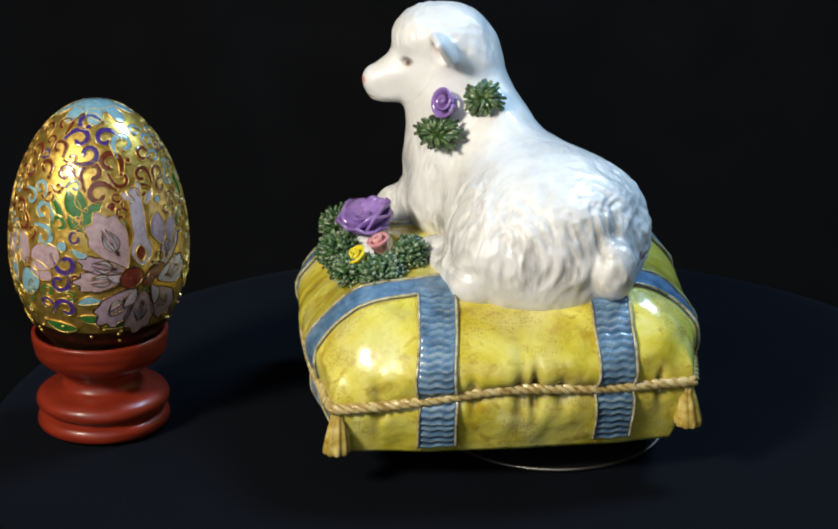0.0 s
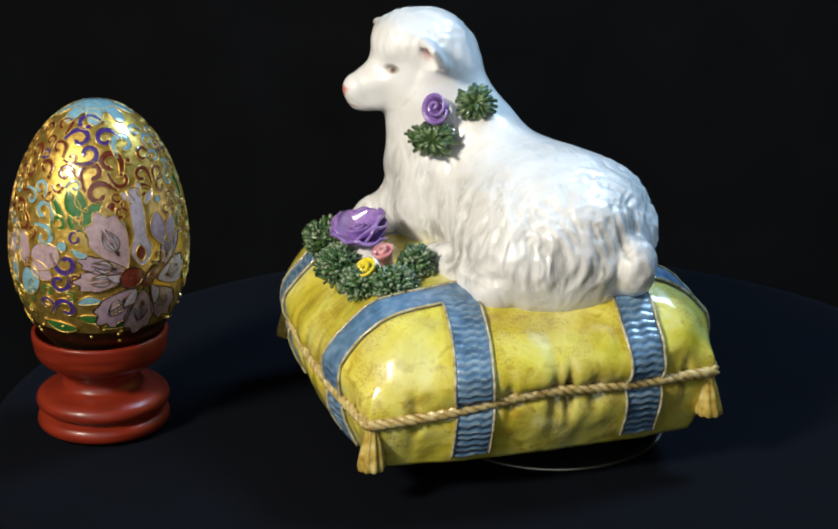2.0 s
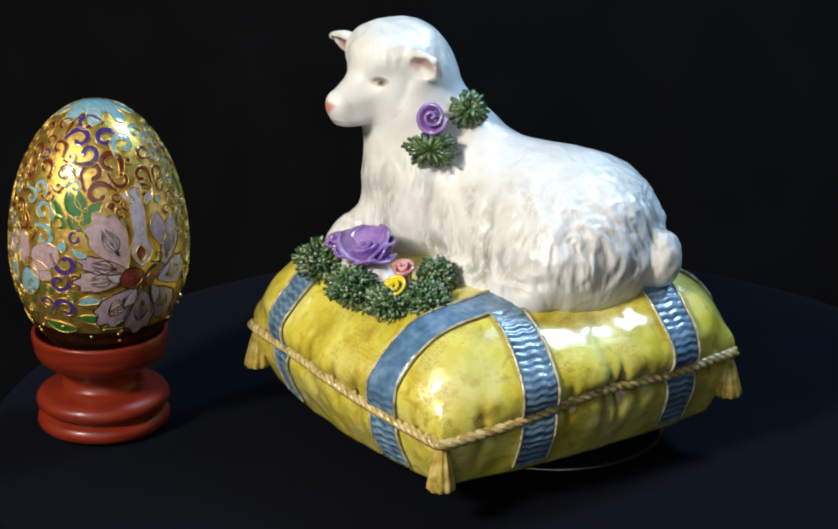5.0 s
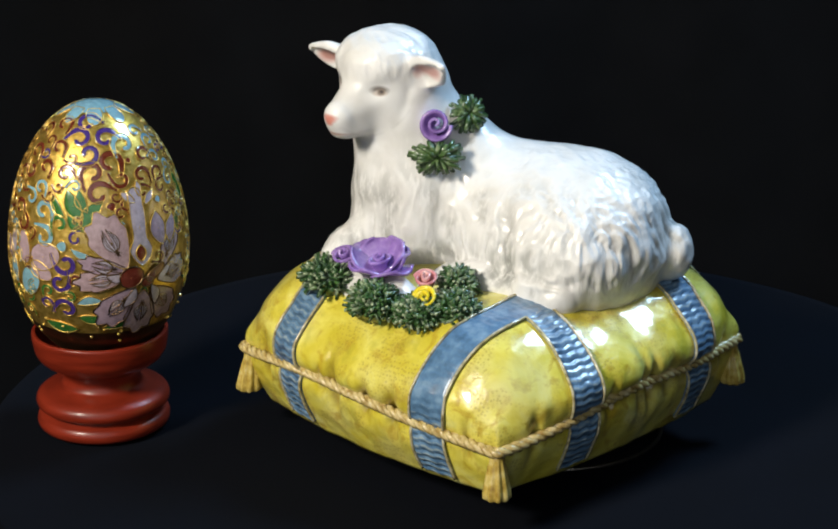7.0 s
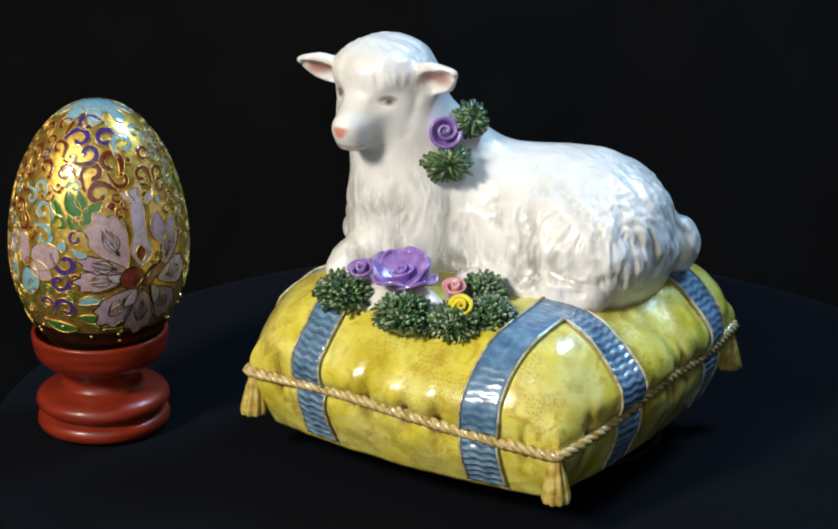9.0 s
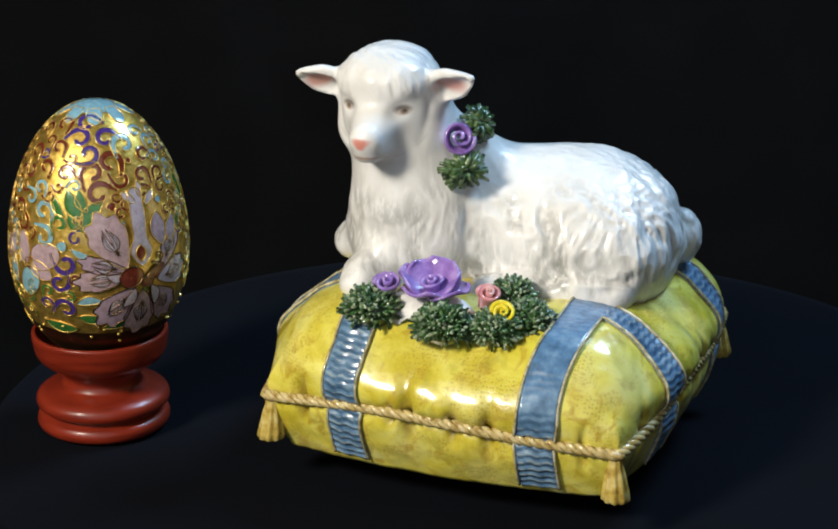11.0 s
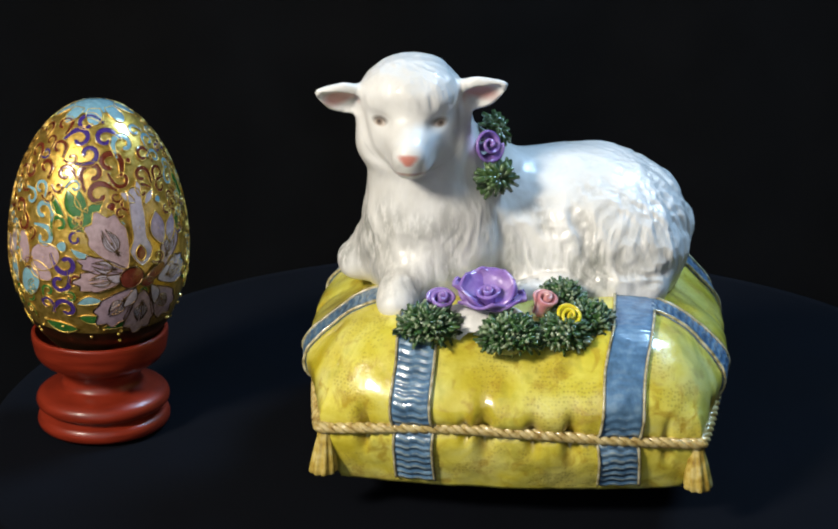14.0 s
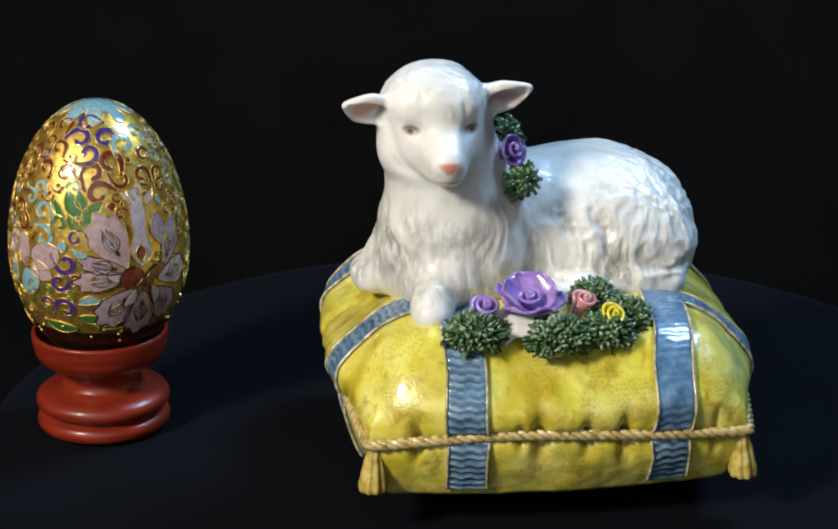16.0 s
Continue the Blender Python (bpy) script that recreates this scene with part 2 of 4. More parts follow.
class Shell:
    """Collects vertices and faces of one mesh, in millimetres."""

    def __init__(self):
        self.v, self.f = [], []

    def grid(self, rows, close_u=False, close_v=False):
        """A surface through rows of points."""
        base, nu, nv = len(self.v), len(rows), len(rows[0])
        for r in rows:
            self.v.extend(tuple(p) for p in r)
        for i in range(nu if close_u else nu - 1):
            for j in range(nv if close_v else nv - 1):
                a, b = i, (i + 1) % nu
                c, d = j, (j + 1) % nv
                self.f.append((base + a * nv + c, base + b * nv + c, base + b * nv + d, base + a * nv + d))

    def tube(self, points, radius, sides=6, taper=None, lobes=0, twist=0.0, depth=0.2, closed=False):
        """A tube along points; lobes and twist make it a laid rope."""
        pts = [Vector(p) for p in points]
        n = len(pts)
        rows, run = [], 0.0
        up = Vector((0, 0, 1))
        for i, p in enumerate(pts):
            if closed:
                d = pts[(i + 1) % n] - pts[i - 1]
            else:
                d = pts[min(i + 1, n - 1)] - pts[max(i - 1, 0)]
            d.normalize()
            if abs(d.dot(up)) > 0.98:
                up = Vector((1, 0.2, 0))
            s = d.cross(up).normalized()
            w = s.cross(d)
            if i:
                run += (p - pts[i - 1]).length
            r = radius * (taper(i / max(1, n - 1)) if taper else 1)
            row = []
            for k in range(sides):
                a = 2 * math.pi * k / sides
                q = 0.86 * r * (1 + depth * math.cos(lobes * a + twist * run)) if lobes else r
                row.append(p + (s * math.cos(a) + w * math.sin(a)) * q)
            rows.append(row)
        base = len(self.v)
        self.grid(rows, close_u=closed, close_v=True)
        if not closed:
            self.f.append(tuple(base + k for k in range(sides)))
            self.f.append(tuple(base + (n - 1) * sides + sides - 1 - k for k in range(sides)))

    def ball(self, c, radii, nu=8, nv=12):
        rows = []
        for i in range(nu + 1):
            t = math.pi * (0.001 + 0.998 * i / nu)
            rows.append([Vector((c[0] + radii[0] * math.sin(t) * math.cos(2 * math.pi * j / nv), c[1] + radii[1] * math.sin(t) * math.sin(2 * math.pi * j / nv), c[2] + radii[2] * math.cos(t))) for j in range(nv)])
        self.grid(rows, close_v=True)

    def sheet(self, rows, thick):
        """A sheet with thickness: its face, its back and the edge between them."""
        P = np.array([[tuple(p) for p in r] for r in rows], float)
        du = np.gradient(P, axis=0)
        dv = np.gradient(P, axis=1)
        N = np.cross(du, dv)
        N /= np.linalg.norm(N, axis=2, keepdims=True) + 1e-9
        self.closed_pair(P, P - N * thick)

    def closed_pair(self, top, low):
        nu, nv = top.shape[:2]
        base = len(self.v)
        self.v.extend(map(tuple, top.reshape(-1, 3)))
        self.v.extend(map(tuple, low.reshape(-1, 3)))
        o = nu * nv
        for i in range(nu - 1):
            for j in range(nv - 1):
                a, b, c, d = base + i * nv + j, base + (i + 1) * nv + j, base + (i + 1) * nv + j + 1, base + i * nv + j + 1
                self.f.append((a, b, c, d))
                self.f.append((a + o, d + o, c + o, b + o))
        ring = [i * nv for i in range(nu)] + [(nu - 1) * nv + j for j in range(1, nv)] + [i * nv + nv - 1 for i in range(nu - 2, -1, -1)] + [j for j in range(nv - 2, 0, -1)]
        for k in range(len(ring)):
            a, b = base + ring[k], base + ring[(k + 1) % len(ring)]
            self.f.append((a, a + o, b + o, b))

    def lathe(self, profile, sides=64):
        self.grid([[Vector((r * math.cos(2 * math.pi * j / sides), r * math.sin(2 * math.pi * j / sides), z)) for j in range(sides)] for r, z in profile], close_v=True)

    def mesh(self, name, material, smooth=True):
        return mesh_of(name, [(x * MM, y * MM, z * MM) for x, y, z in self.v], self.f, material, smooth)


def smooth_profile(points, steps=6):
    """A rounded line through the points of a turned profile."""
    out, n = [], len(points)
    for i in range(n - 1):
        p0, p1, p2, p3 = points[max(i - 1, 0)], points[i], points[i + 1], points[min(i + 2, n - 1)]
        for k in range(steps):
            t = k / steps
            out.append(tuple(0.5 * (2 * b + (c - a) * t + (2 * a - 5 * b + 4 * c - d) * t * t + (3 * b - a - 3 * c + d) * t ** 3) for a, b, c, d in zip(p0, p1, p2, p3)))
    out.append(points[-1])
    return [(max(r, 0.01), z) for r, z in out]


# ---- distance fields ----


def ellipsoid(P, c, r, turn=None):
    q = P - np.array(c, np.float32)
    if turn is not None:
        q = q @ np.array(turn.to_3x3(), np.float32)
    r = np.array(r, np.float32)
    k0 = np.sqrt(((q / r) ** 2).sum(-1))
    k1 = np.sqrt(((q / r ** 2) ** 2).sum(-1)) + 1e-6
    return k0 * (k0 - 1) / k1


def capsule(P, a, b, ra, rb):
    a, b = np.array(a, np.float32), np.array(b, np.float32)
    d = b - a
    t = np.clip(((P - a) @ d) / (d @ d), 0, 1)
    return np.sqrt(((P - a - t[..., None] * d) ** 2).sum(-1)) - (ra + (rb - ra) * t)


def smin(a, b, k):
    h = np.maximum(k - np.abs(a - b), 0) / k
    return np.minimum(a, b) - h * h * k * 0.25


def surface(D, origin, step):
    """The zero surface of a field on a grid (surface nets)."""
    inside = D < 0
    nx, ny, nz = D.shape
    acc = np.zeros((nx - 1, ny - 1, nz - 1, 3), np.float32)
    cnt = np.zeros((nx - 1, ny - 1, nz - 1), np.float32)
    corner = [(i, j, k) for i in (0, 1) for j in (0, 1) for k in (0, 1)]
    cut = lambda A, c: A[c[0]:nx - 1 + c[0], c[1]:ny - 1 + c[1], c[2]:nz - 1 + c[2]]
    for c in corner:
        for ax in range(3):
            if c[ax]:
                continue
            e = tuple(1 if i == ax else c[i] for i in range(3))
            a, b = cut(D, c), cut(D, e)
            x = (a < 0) != (b < 0)
            t = np.where(x, a / np.where(x, a - b, 1), 0)
            for i in range(3):
                acc[..., i] += np.where(x, c[i] + (t if i == ax else 0), 0)
            cnt += x
    used = cnt > 0
    ids = -np.ones(used.shape, np.int64)
    ids[used] = np.arange(used.sum())
    cell = np.argwhere(used)
    verts = (cell + acc[used] / cnt[used][:, None]) * step + np.array(origin)
    faces = []
    for ax in range(3):
        lo = [slice(0, -1)] * 3
        hi = [slice(0, -1)] * 3
        lo[ax], hi[ax] = slice(0, -1), slice(1, None)
        full = [slice(None)] * 3
        fa, fb = list(full), list(full)
        fa[ax], fb[ax] = slice(0, -1), slice(1, None)
        x = inside[tuple(fa)] != inside[tuple(fb)]
        flip = inside[tuple(fa)][x]
        at = np.argwhere(x)
        u, v = (ax + 1) % 3, (ax + 2) % 3
        ok = (at[:, u] > 0) & (at[:, v] > 0) & (at[:, u] < D.shape[u] - 1) & (at[:, v] < D.shape[v] - 1)
        at, flip = at[ok], flip[ok]
        quad = []
        for du, dv in ((1, 1), (0, 1), (0, 0), (1, 0)):
            q = at.copy()
            q[:, u] -= du
            q[:, v] -= dv
            quad.append(ids[q[:, 0], q[:, 1], q[:, 2]])
        quad = np.stack(quad, 1)
        quad[~flip] = quad[~flip][:, ::-1]
        faces.append(quad)
    return verts, np.concatenate(faces)


# ---- setting ----


def box_mesh(name, x0, y0, z0, x1, y1, z1, material):
    v = [(x, y, z) for x in (x0, x1) for y in (y0, y1) for z in (z0, z1)]
    f = [(0, 1, 3, 2), (4, 6, 7, 5), (0, 4, 5, 1), (2, 3, 7, 6), (0, 2, 6, 4), (1, 5, 7, 3)]
    return mesh_of(name, v, f, material, False)


def build_room():
    for name, box in (("floor", (-1.5, -2.0, -0.54, 1.5, 1.0, -0.50)), ("ceiling", (-1.5, -2.0, 1.6, 1.5, 1.0, 1.64)), ("wall_north", (-1.46, 0.96, -0.50, 1.46, 1.0, 1.6)), ("wall_south", (-1.46, -2.0, -0.50, 1.46, -1.96, 1.6)), ("wall_west", (-1.5, -2.0, -0.50, -1.46, 1.0, 1.6)), ("wall_east", (1.46, -2.0, -0.50, 1.5, 1.0, 1.6))):
        tagged(new(name, box_mesh(name, *box, ROOM_PAINT)), "dark matt painted surface of the unlit room", name.split("_")[0], kind="structure")
    rows = []
    for i in range(120):
        x = -1300 + 2600 * i / 119
        y = 520 + 9 * math.sin(x / 61) + 5 * math.sin(x / 23 + 1)
        rows.append([Vector((x, y + 4 * math.sin(z / 300 + x / 90), z)) for z in np.linspace(-498, 1100, 18)])
    s = Shell()
    s.sheet(rows, 2.0)
    tagged(new("backdrop", s.mesh("backdrop", BLACK_CLOTH)), "plain black cloth hanging behind the display table", "backdrop", kind="structure")


def build_table():
    """Round display table with a draped cloth."""
    table = tagged(new("round_table"), "round display table under dark navy velvet cloth", "table")
    cx, cy, R = -15.7, 4.3, 156.0
    s = Shell()
    prof = [(0.01, 0), (60, 0), (120, 0), (150, -0.1), (R - 1.2, -0.6), (R, -2.0), (R + 0.6, -5), (R + 2, -30), (R + 5, -120)]
    rows = []
    for r, z in prof:
        row = []
        for j in range(180):
            a = 2 * math.pi * j / 180
            f = min(1, max(0, -z / 100))
            q = r + f * 9 * math.sin(a * 17 + 0.6 * math.sin(a * 5))
            row.append(Vector((cx + q * math.cos(a), cy + q * math.sin(a), z)))
        rows.append(row)
    s.grid(rows, close_v=True)
    part("tablecloth", s.mesh("tablecloth", VELVET), table, "navy velvet cloth draped over the edge")
    s = Shell()
    s.lathe([(0.01, -4.0), (R - 4, -4.0), (R - 4, -22), (0.01, -22)], 72)
    part("tabletop", s.mesh("tabletop", BLACK_PLASTIC), table, at=pose(cx * MM, cy * MM, 0))
    s = Shell()
    s.lathe(smooth_profile([(26, -22), (24, -60), (18, -200), (20, -380), (60, -470), (110, -488), (116, -500), (0.01, -500)]), 48)
    part("pedestal", s.mesh("pedestal", BLACK_PLASTIC), table, at=pose(cx * MM, cy * MM, 0))


def build_turning_base():
    base = tagged(new("turning_base"), "black round turning base with a thin brass rim", "turntable")
    s = Shell()
    s.lathe([(0.01, 0.2), (32.0, 0.2), (32.2, 1.2), (31.8, 1.8), (22, 2.2), (20.5, 3.2), (20.5, 11.2), (0.01, 11.2)], 96)
    part("plate", s.mesh("plate", BLACK_PLASTIC), base)
    s = Shell()
    s.tube([(32.7 * math.cos(a), 32.7 * math.sin(a), 1.0) for a in np.linspace(0, 2 * math.pi, 128, endpoint=False)], 0.62, 8, closed=True)
    part("rim", s.mesh("rim", RIM_METAL), base, "thin dull brass wire rim")


build_room()
build_table()
build_turning_base()

# ---- pillow figurine ----
# pillow space, in millimetres: x from the head end to the tail end, z up from under the pillow
HALF, POW = 55.9, 5.6
CORNER, BOW = 51.0, 4.9
SEAT = pose(-18.6 * MM, 7.44 * MM, 8.5 * MM, 0, 0, 7.9)


def rim_height(x, y):
    c = min(1.0, (abs(x * y) / 50.5 ** 2)) ** 2
    return 23.2 - 3.2 * c + 1.7 * x / 50 + 1.0 * y / 50 + 0.5 * math.sin(x / 9 + y / 13)


def plan_reach(a, rho, top):
    """How far the pillow's outline lies from its middle: pointed corners at the cord, rounder towards the crown."""
    c, q = sorted((abs(math.cos(a)), abs(math.sin(a))), reverse=True)
    soft = HALF / (c ** POW + q ** POW) ** (1 / POW)
    k = (CORNER + BOW)
    sharp = 2 * k / (c + math.sqrt(c * c + 4 * k * BOW * q * q / CORNER ** 2))
    t = min(1.0, max(0.0, (rho - 0.97) / 0.03)) if top else 1.0
    t = t * t * (3 - 2 * t)
    return soft + (sharp - soft) * t


def share(x, y, top=True):
    """Which share of the outline's reach a plan point has."""
    d, a = math.hypot(x, y), math.atan2(y, x)
    rho = d / plan_reach(a, 1.0, top)
    for _ in range(3):
        rho = d / plan_reach(a, rho, top)
    return rho


# gathers of the cover along the cord: side, place along it, width, depth
GATHERS = []
gather_rnd = random.Random(11)
for gather_side in range(4):
    # between the straps of that side
    for gather_from, gather_to, gather_count in (((-44, -36, 1), (-21, 17, 4), (32, 42, 1)) if gather_side < 2 else ((-42, -29, 1), (-13, 20, 4), (36, 44, 1))):
        for gather_i in range(gather_count):
            gather_at = gather_from + (gather_to - gather_from) * (gather_i + gather_rnd.uniform(0.15, 0.85)) / gather_count
            GATHERS.append((gather_side, gather_at, gather_rnd.uniform(0.9, 2.0), gather_rnd.uniform(1.4, 3.4), gather_rnd.uniform(2.5, 8.0)))


def gather(x, y, z_off):
    """Depth of the short dents that run up and down from the cord."""
    if max(abs(x), abs(y)) < 40:
        return 0.0
    if abs(x) > abs(y):
        side, run = (0 if x > 0 else 1), y
    else:
        side, run = (2 if y > 0 else 3), x
    d = 0.0
    for s_, at, w, depth, reach in GATHERS:
        if s_ == side and abs(run - at) < 4 * w:
            d += depth * math.exp(-((run - at) / w) ** 2) * math.exp(-(max(0.0, abs(z_off) - 1.0) / reach) ** 2)
    return d


def skew(p):
    """The hand-made pillow is a little longer and higher on one side, with one corner drawn in."""
    x, y, z = p
    near = max(0.0, -y / 51)
    return Vector((x + 1.4 * min(1.0, max(0.0, -x / 51)) * min(1.0, near), y * (1.022 if y < 0 else 1.0), z + 1.3 * min(1.0, near) ** 2 * min(1.0, max(0.0, (x + 50) / 50))))


def pillow_point(x, y, rho, top):
    """The skin of the pillow over the plan point (x, y), whose share of the outline is rho."""
    edge = rim_height(x / max(rho, 0.3), y / max(rho, 0.3)) * rho ** 2 + 23.2 * (1 - rho ** 2)
    corner = (2 * x * y / max(1.0, x * x + y * y)) ** 2
    if top:
        z = edge + 24.5 * max(0.0, 1 - rho ** (3.5 + 3.0 * corner)) ** 0.5 + 0.8 * corner * math.exp(-((rho - 0.70) / 0.14) ** 2)
    else:
        q = min(1.0, (1 - rho) / 0.10)
        z = edge - (edge - 2.5) * (0.62 * q ** 0.5 + 0.38 * q)
    d = gather(x, y, z - edge) if rho > 0.8 else 0.0
    d += 0.9 * math.exp(-((z - edge) / 1.6) ** 2) * (1 if rho > 0.9 else 0)
    lump = 0.7 * noise.noise(Vector((x / 12, y / 12, z / 12))) + 0.25 * noise.noise(Vector((x / 4, y / 4, z / 4)))
    flat = Vector((x, y, 0)).normalized()
    h = min(1.0, abs(z - edge) / (17.0 if top else 20.0))
    puff = (2.8 + 2.6 * max(0.0, flat.y) ** 2 + 0.9 * max(0.0, -flat.y) ** 2 if top else 1.4) * math.sin(math.pi * h ** 0.8) * rho ** 5 * (1 - 0.9 * corner ** 3) if rho > 0.3 else 0.0
    n = (flat * rho ** 4 + Vector((0, 0, (1 - rho ** 3) if top else -0.1))).normalized()
    return skew(Vector((x, y, z)) + flat * puff + n * (lump - d))


def fold_depth(p):
    """How brown a point of the cover is: in the gathers and along the cord."""
    off = p[2] - rim_height(p[0], p[1])
    side = max(abs(p[0]), abs(p[1]))
    if side < 40:
        return 0.0
    return min(1.0, gather(p[0], p[1], off) / 2.1 + 0.8 * math.exp(-(off / 1.5) ** 2))


def build_pillow_body(thing):
    s = Shell()
    rows = []
    phis = list(np.linspace(-1, 0, 26)) + list(np.linspace(0, 1, 44))[1:]
    for ph in phis:
        top = ph >= 0
        rho = math.cos(ph * math.pi / 2) ** 0.75 if top else 1 - 0.10 * min(1.0, -ph / 0.8) ** 1.5 - 0.88 * max(0.0, -ph - 0.8) / 0.2
        rho = max(rho, 0.02)
        row = []
        for j in range(560):
            a = 2 * math.pi * (j + 0.5 * math.sin(8 * math.pi * j / 560) * 8) / 560
            k = plan_reach(a, rho, top)
            row.append(pillow_point(k * rho * math.cos(a), k * rho * math.sin(a), rho, top))
        rows.append(row)
    s.grid(rows, close_v=True)
    s.f.append(tuple(range(559, -1, -1)))
    s.f.append(tuple(len(s.v) - 560 + k for k in range(560)))
    data = s.mesh("pillow", YELLOW)
    fold = data.attributes.new("fold", "FLOAT", "POINT")
    fold.data.foreach_set("value", np.array([fold_depth(p) for p in s.v], np.float32))
    return part("pillow", data, thing, "mottled yellow glazed ceramic pillow", SEAT)


STRAPS = {"x": (-21.0, 28.0), "y": (-28.8, 24.6)}
CROSSINGS = {"x": (-20.2, 28.0), "y": (-32.4, 25.0)}  # the straps lean outwards or inwards on their way up
STRAP_WIDTH = 10.6


def strap_line(off, drift, axis, side, w, lift, end):
    """Points of one half of a strap, from under the pillow over its side to the top, as far as the crossing."""
    out = []
    last = None
    for ph in list(np.linspace(-0.70, 0, 24)) + list(np.linspace(0, 0.93, 80))[1:]:
        top = ph >= 0
        rho = math.cos(ph * math.pi / 2) ** 0.75 if top else 1 - 0.10 * (-ph / 0.8) ** 1.5
        q = off + w + (drift * min(1.0, (1 - rho) / 0.3) if top else 0.0)
        lo, hi = 0.0, 64.0
        for _ in range(16):
            mid = (lo + hi) / 2
            lo, hi = (mid, hi) if share(q, mid, top) < rho else (lo, mid)
        v = max(lo, end)
        x, y = (q, side * v) if axis == "x" else (side * v, q)
        r2 = share(x, y, top) if v > lo else rho
        p = pillow_point(x, y, r2, top)
        n = Vector((x * r2 ** 6 / 40, y * r2 ** 6 / 40, (1.25 - r2 ** 3) if top else -0.1)).normalized()
        out.append(p + n * lift)
        if v > lo:
            break
    return out


def build_strap(thing, off, axis, side):
    across = CROSSINGS["y" if axis == "x" else "x"][0 if side < 0 else 1]
    drift = CROSSINGS[axis][STRAPS[axis].index(off)] - off
    lift = 0.7 if axis == "x" else 0.76
    width = STRAP_WIDTH
    widths = np.linspace(-width / 2, width / 2, 11)
    cut = abs(across) + (width / 2 - 0.8 if axis == "x" else -width / 2)
    lines = [strap_line(off, drift, axis, side, w, lift, cut) for w in widths]
    # even steps along the strap, fine enough for its ribs
    rows, steps = [], None
    for l in [lines[5]] + lines:
        a = np.array([tuple(p) for p in l])
        run = np.concatenate([[0], np.cumsum(np.linalg.norm(np.diff(a, axis=0), axis=1))])
        if steps is None:
            steps = np.arange(0, run[-1], 0.36)
            continue
        at = steps / steps[-1] * run[-1]
        rows.append(np.stack([np.interp(at, run, a[:, i]) for i in range(3)], 1))
    P = np.stack(rows, 0)
    N = np.cross(np.gradient(P, axis=1), np.gradient(P, axis=0))
    N /= np.linalg.norm(N, axis=2, keepdims=True) + 1e-9
    if N[5, len(steps) // 2].dot(P[5, len(steps) // 2] - np.array((0, 0, 20))) < 0:
        N = -N
    ww, ss = np.meshgrid(widths, steps, indexing="ij")
    wob = np.array([noise.noise(Vector((q * 0.35, off, side))) for q in steps])[None, :]
    rib = np.sin(2 * np.pi * ss / 2.3 + 1.1 * np.sin(2 * np.pi * ww / 4.6 + off) + 1.5 * wob)
    fade = np.clip((width / 2 - np.abs(ww)) / 0.9, 0, 1)
    least = 0.2 if axis == "y" and off < 0 else 0.8
    worn = least + (1 - least) * np.clip((27 - ss) / 9, 0, 1)
    rib = rib * worn
    P = P + N * (0.32 * rib * fade * (0.6 + 0.8 * np.abs(wob)))[..., None]
    s = Shell()
    s.closed_pair(P, P - N * 1.6)
    data = s.mesh("strap", BLUE)
    # rib height, by which the colour darkens grooves and lights crests
    crest_light = data.attributes.new("ridge", "FLOAT", "POINT")
    crest_light.data.foreach_set("value", np.concatenate([(0.5 * rib * fade).ravel(), np.zeros(rib.size)]).astype(np.float32))
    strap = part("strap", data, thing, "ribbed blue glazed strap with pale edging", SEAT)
    for w in (-width / 2, width / 2):
        outer = (w > 0) == (off > 0)
        line = strap_line(off, drift, axis, side, w, lift + 0.1, abs(across) + (width / 2 if outer else -width / 2))
        s = Shell()
        s.tube(line, 0.44, 6)
        part("edging", s.mesh("edging", CREAM), strap, "raised cream edging line")


def build_cord(thing):
    pts = []
    for j in range(1200):
        a = 2 * math.pi * j / 1200
        k = plan_reach(a, 1.0, False) + 0.3
        x, y = k * math.cos(a), k * math.sin(a)
        pts.append(tuple(skew((x, y, rim_height(x, y) + 0.4))))
    # dark core whose colour deepens the shade between the strands
    s = Shell()
    s.tube(pts[::3], 1.05, 8, closed=True)
    cord = part("cord", s.mesh("cord", CORD_SHADE), thing, "twisted tan cord round the pillow's edge", SEAT)
    P = np.array(pts)
    run = np.concatenate([[0], np.cumsum(np.linalg.norm(np.diff(P, axis=0), axis=1))])
    total = run[-1] + np.linalg.norm(P[0] - P[-1])
    turns = round(total / 8.4)
    D = np.roll(P, -1, 0) - np.roll(P, 1, 0)
    D /= np.linalg.norm(D, axis=1, keepdims=True)
    side = np.cross(D, (0, 0, 1.0))
    side /= np.linalg.norm(side, axis=1, keepdims=True)
    up = np.cross(side, D)
    for k in range(3):
        a = -2 * np.pi * (turns * run / total + k / 3)
        s = Shell()
        s.tube(P + 0.80 * (side * np.cos(a)[:, None] + up * np.sin(a)[:, None]), 0.90, 6, closed=True)
        part("strand", s.mesh("strand", ROPE), cord)


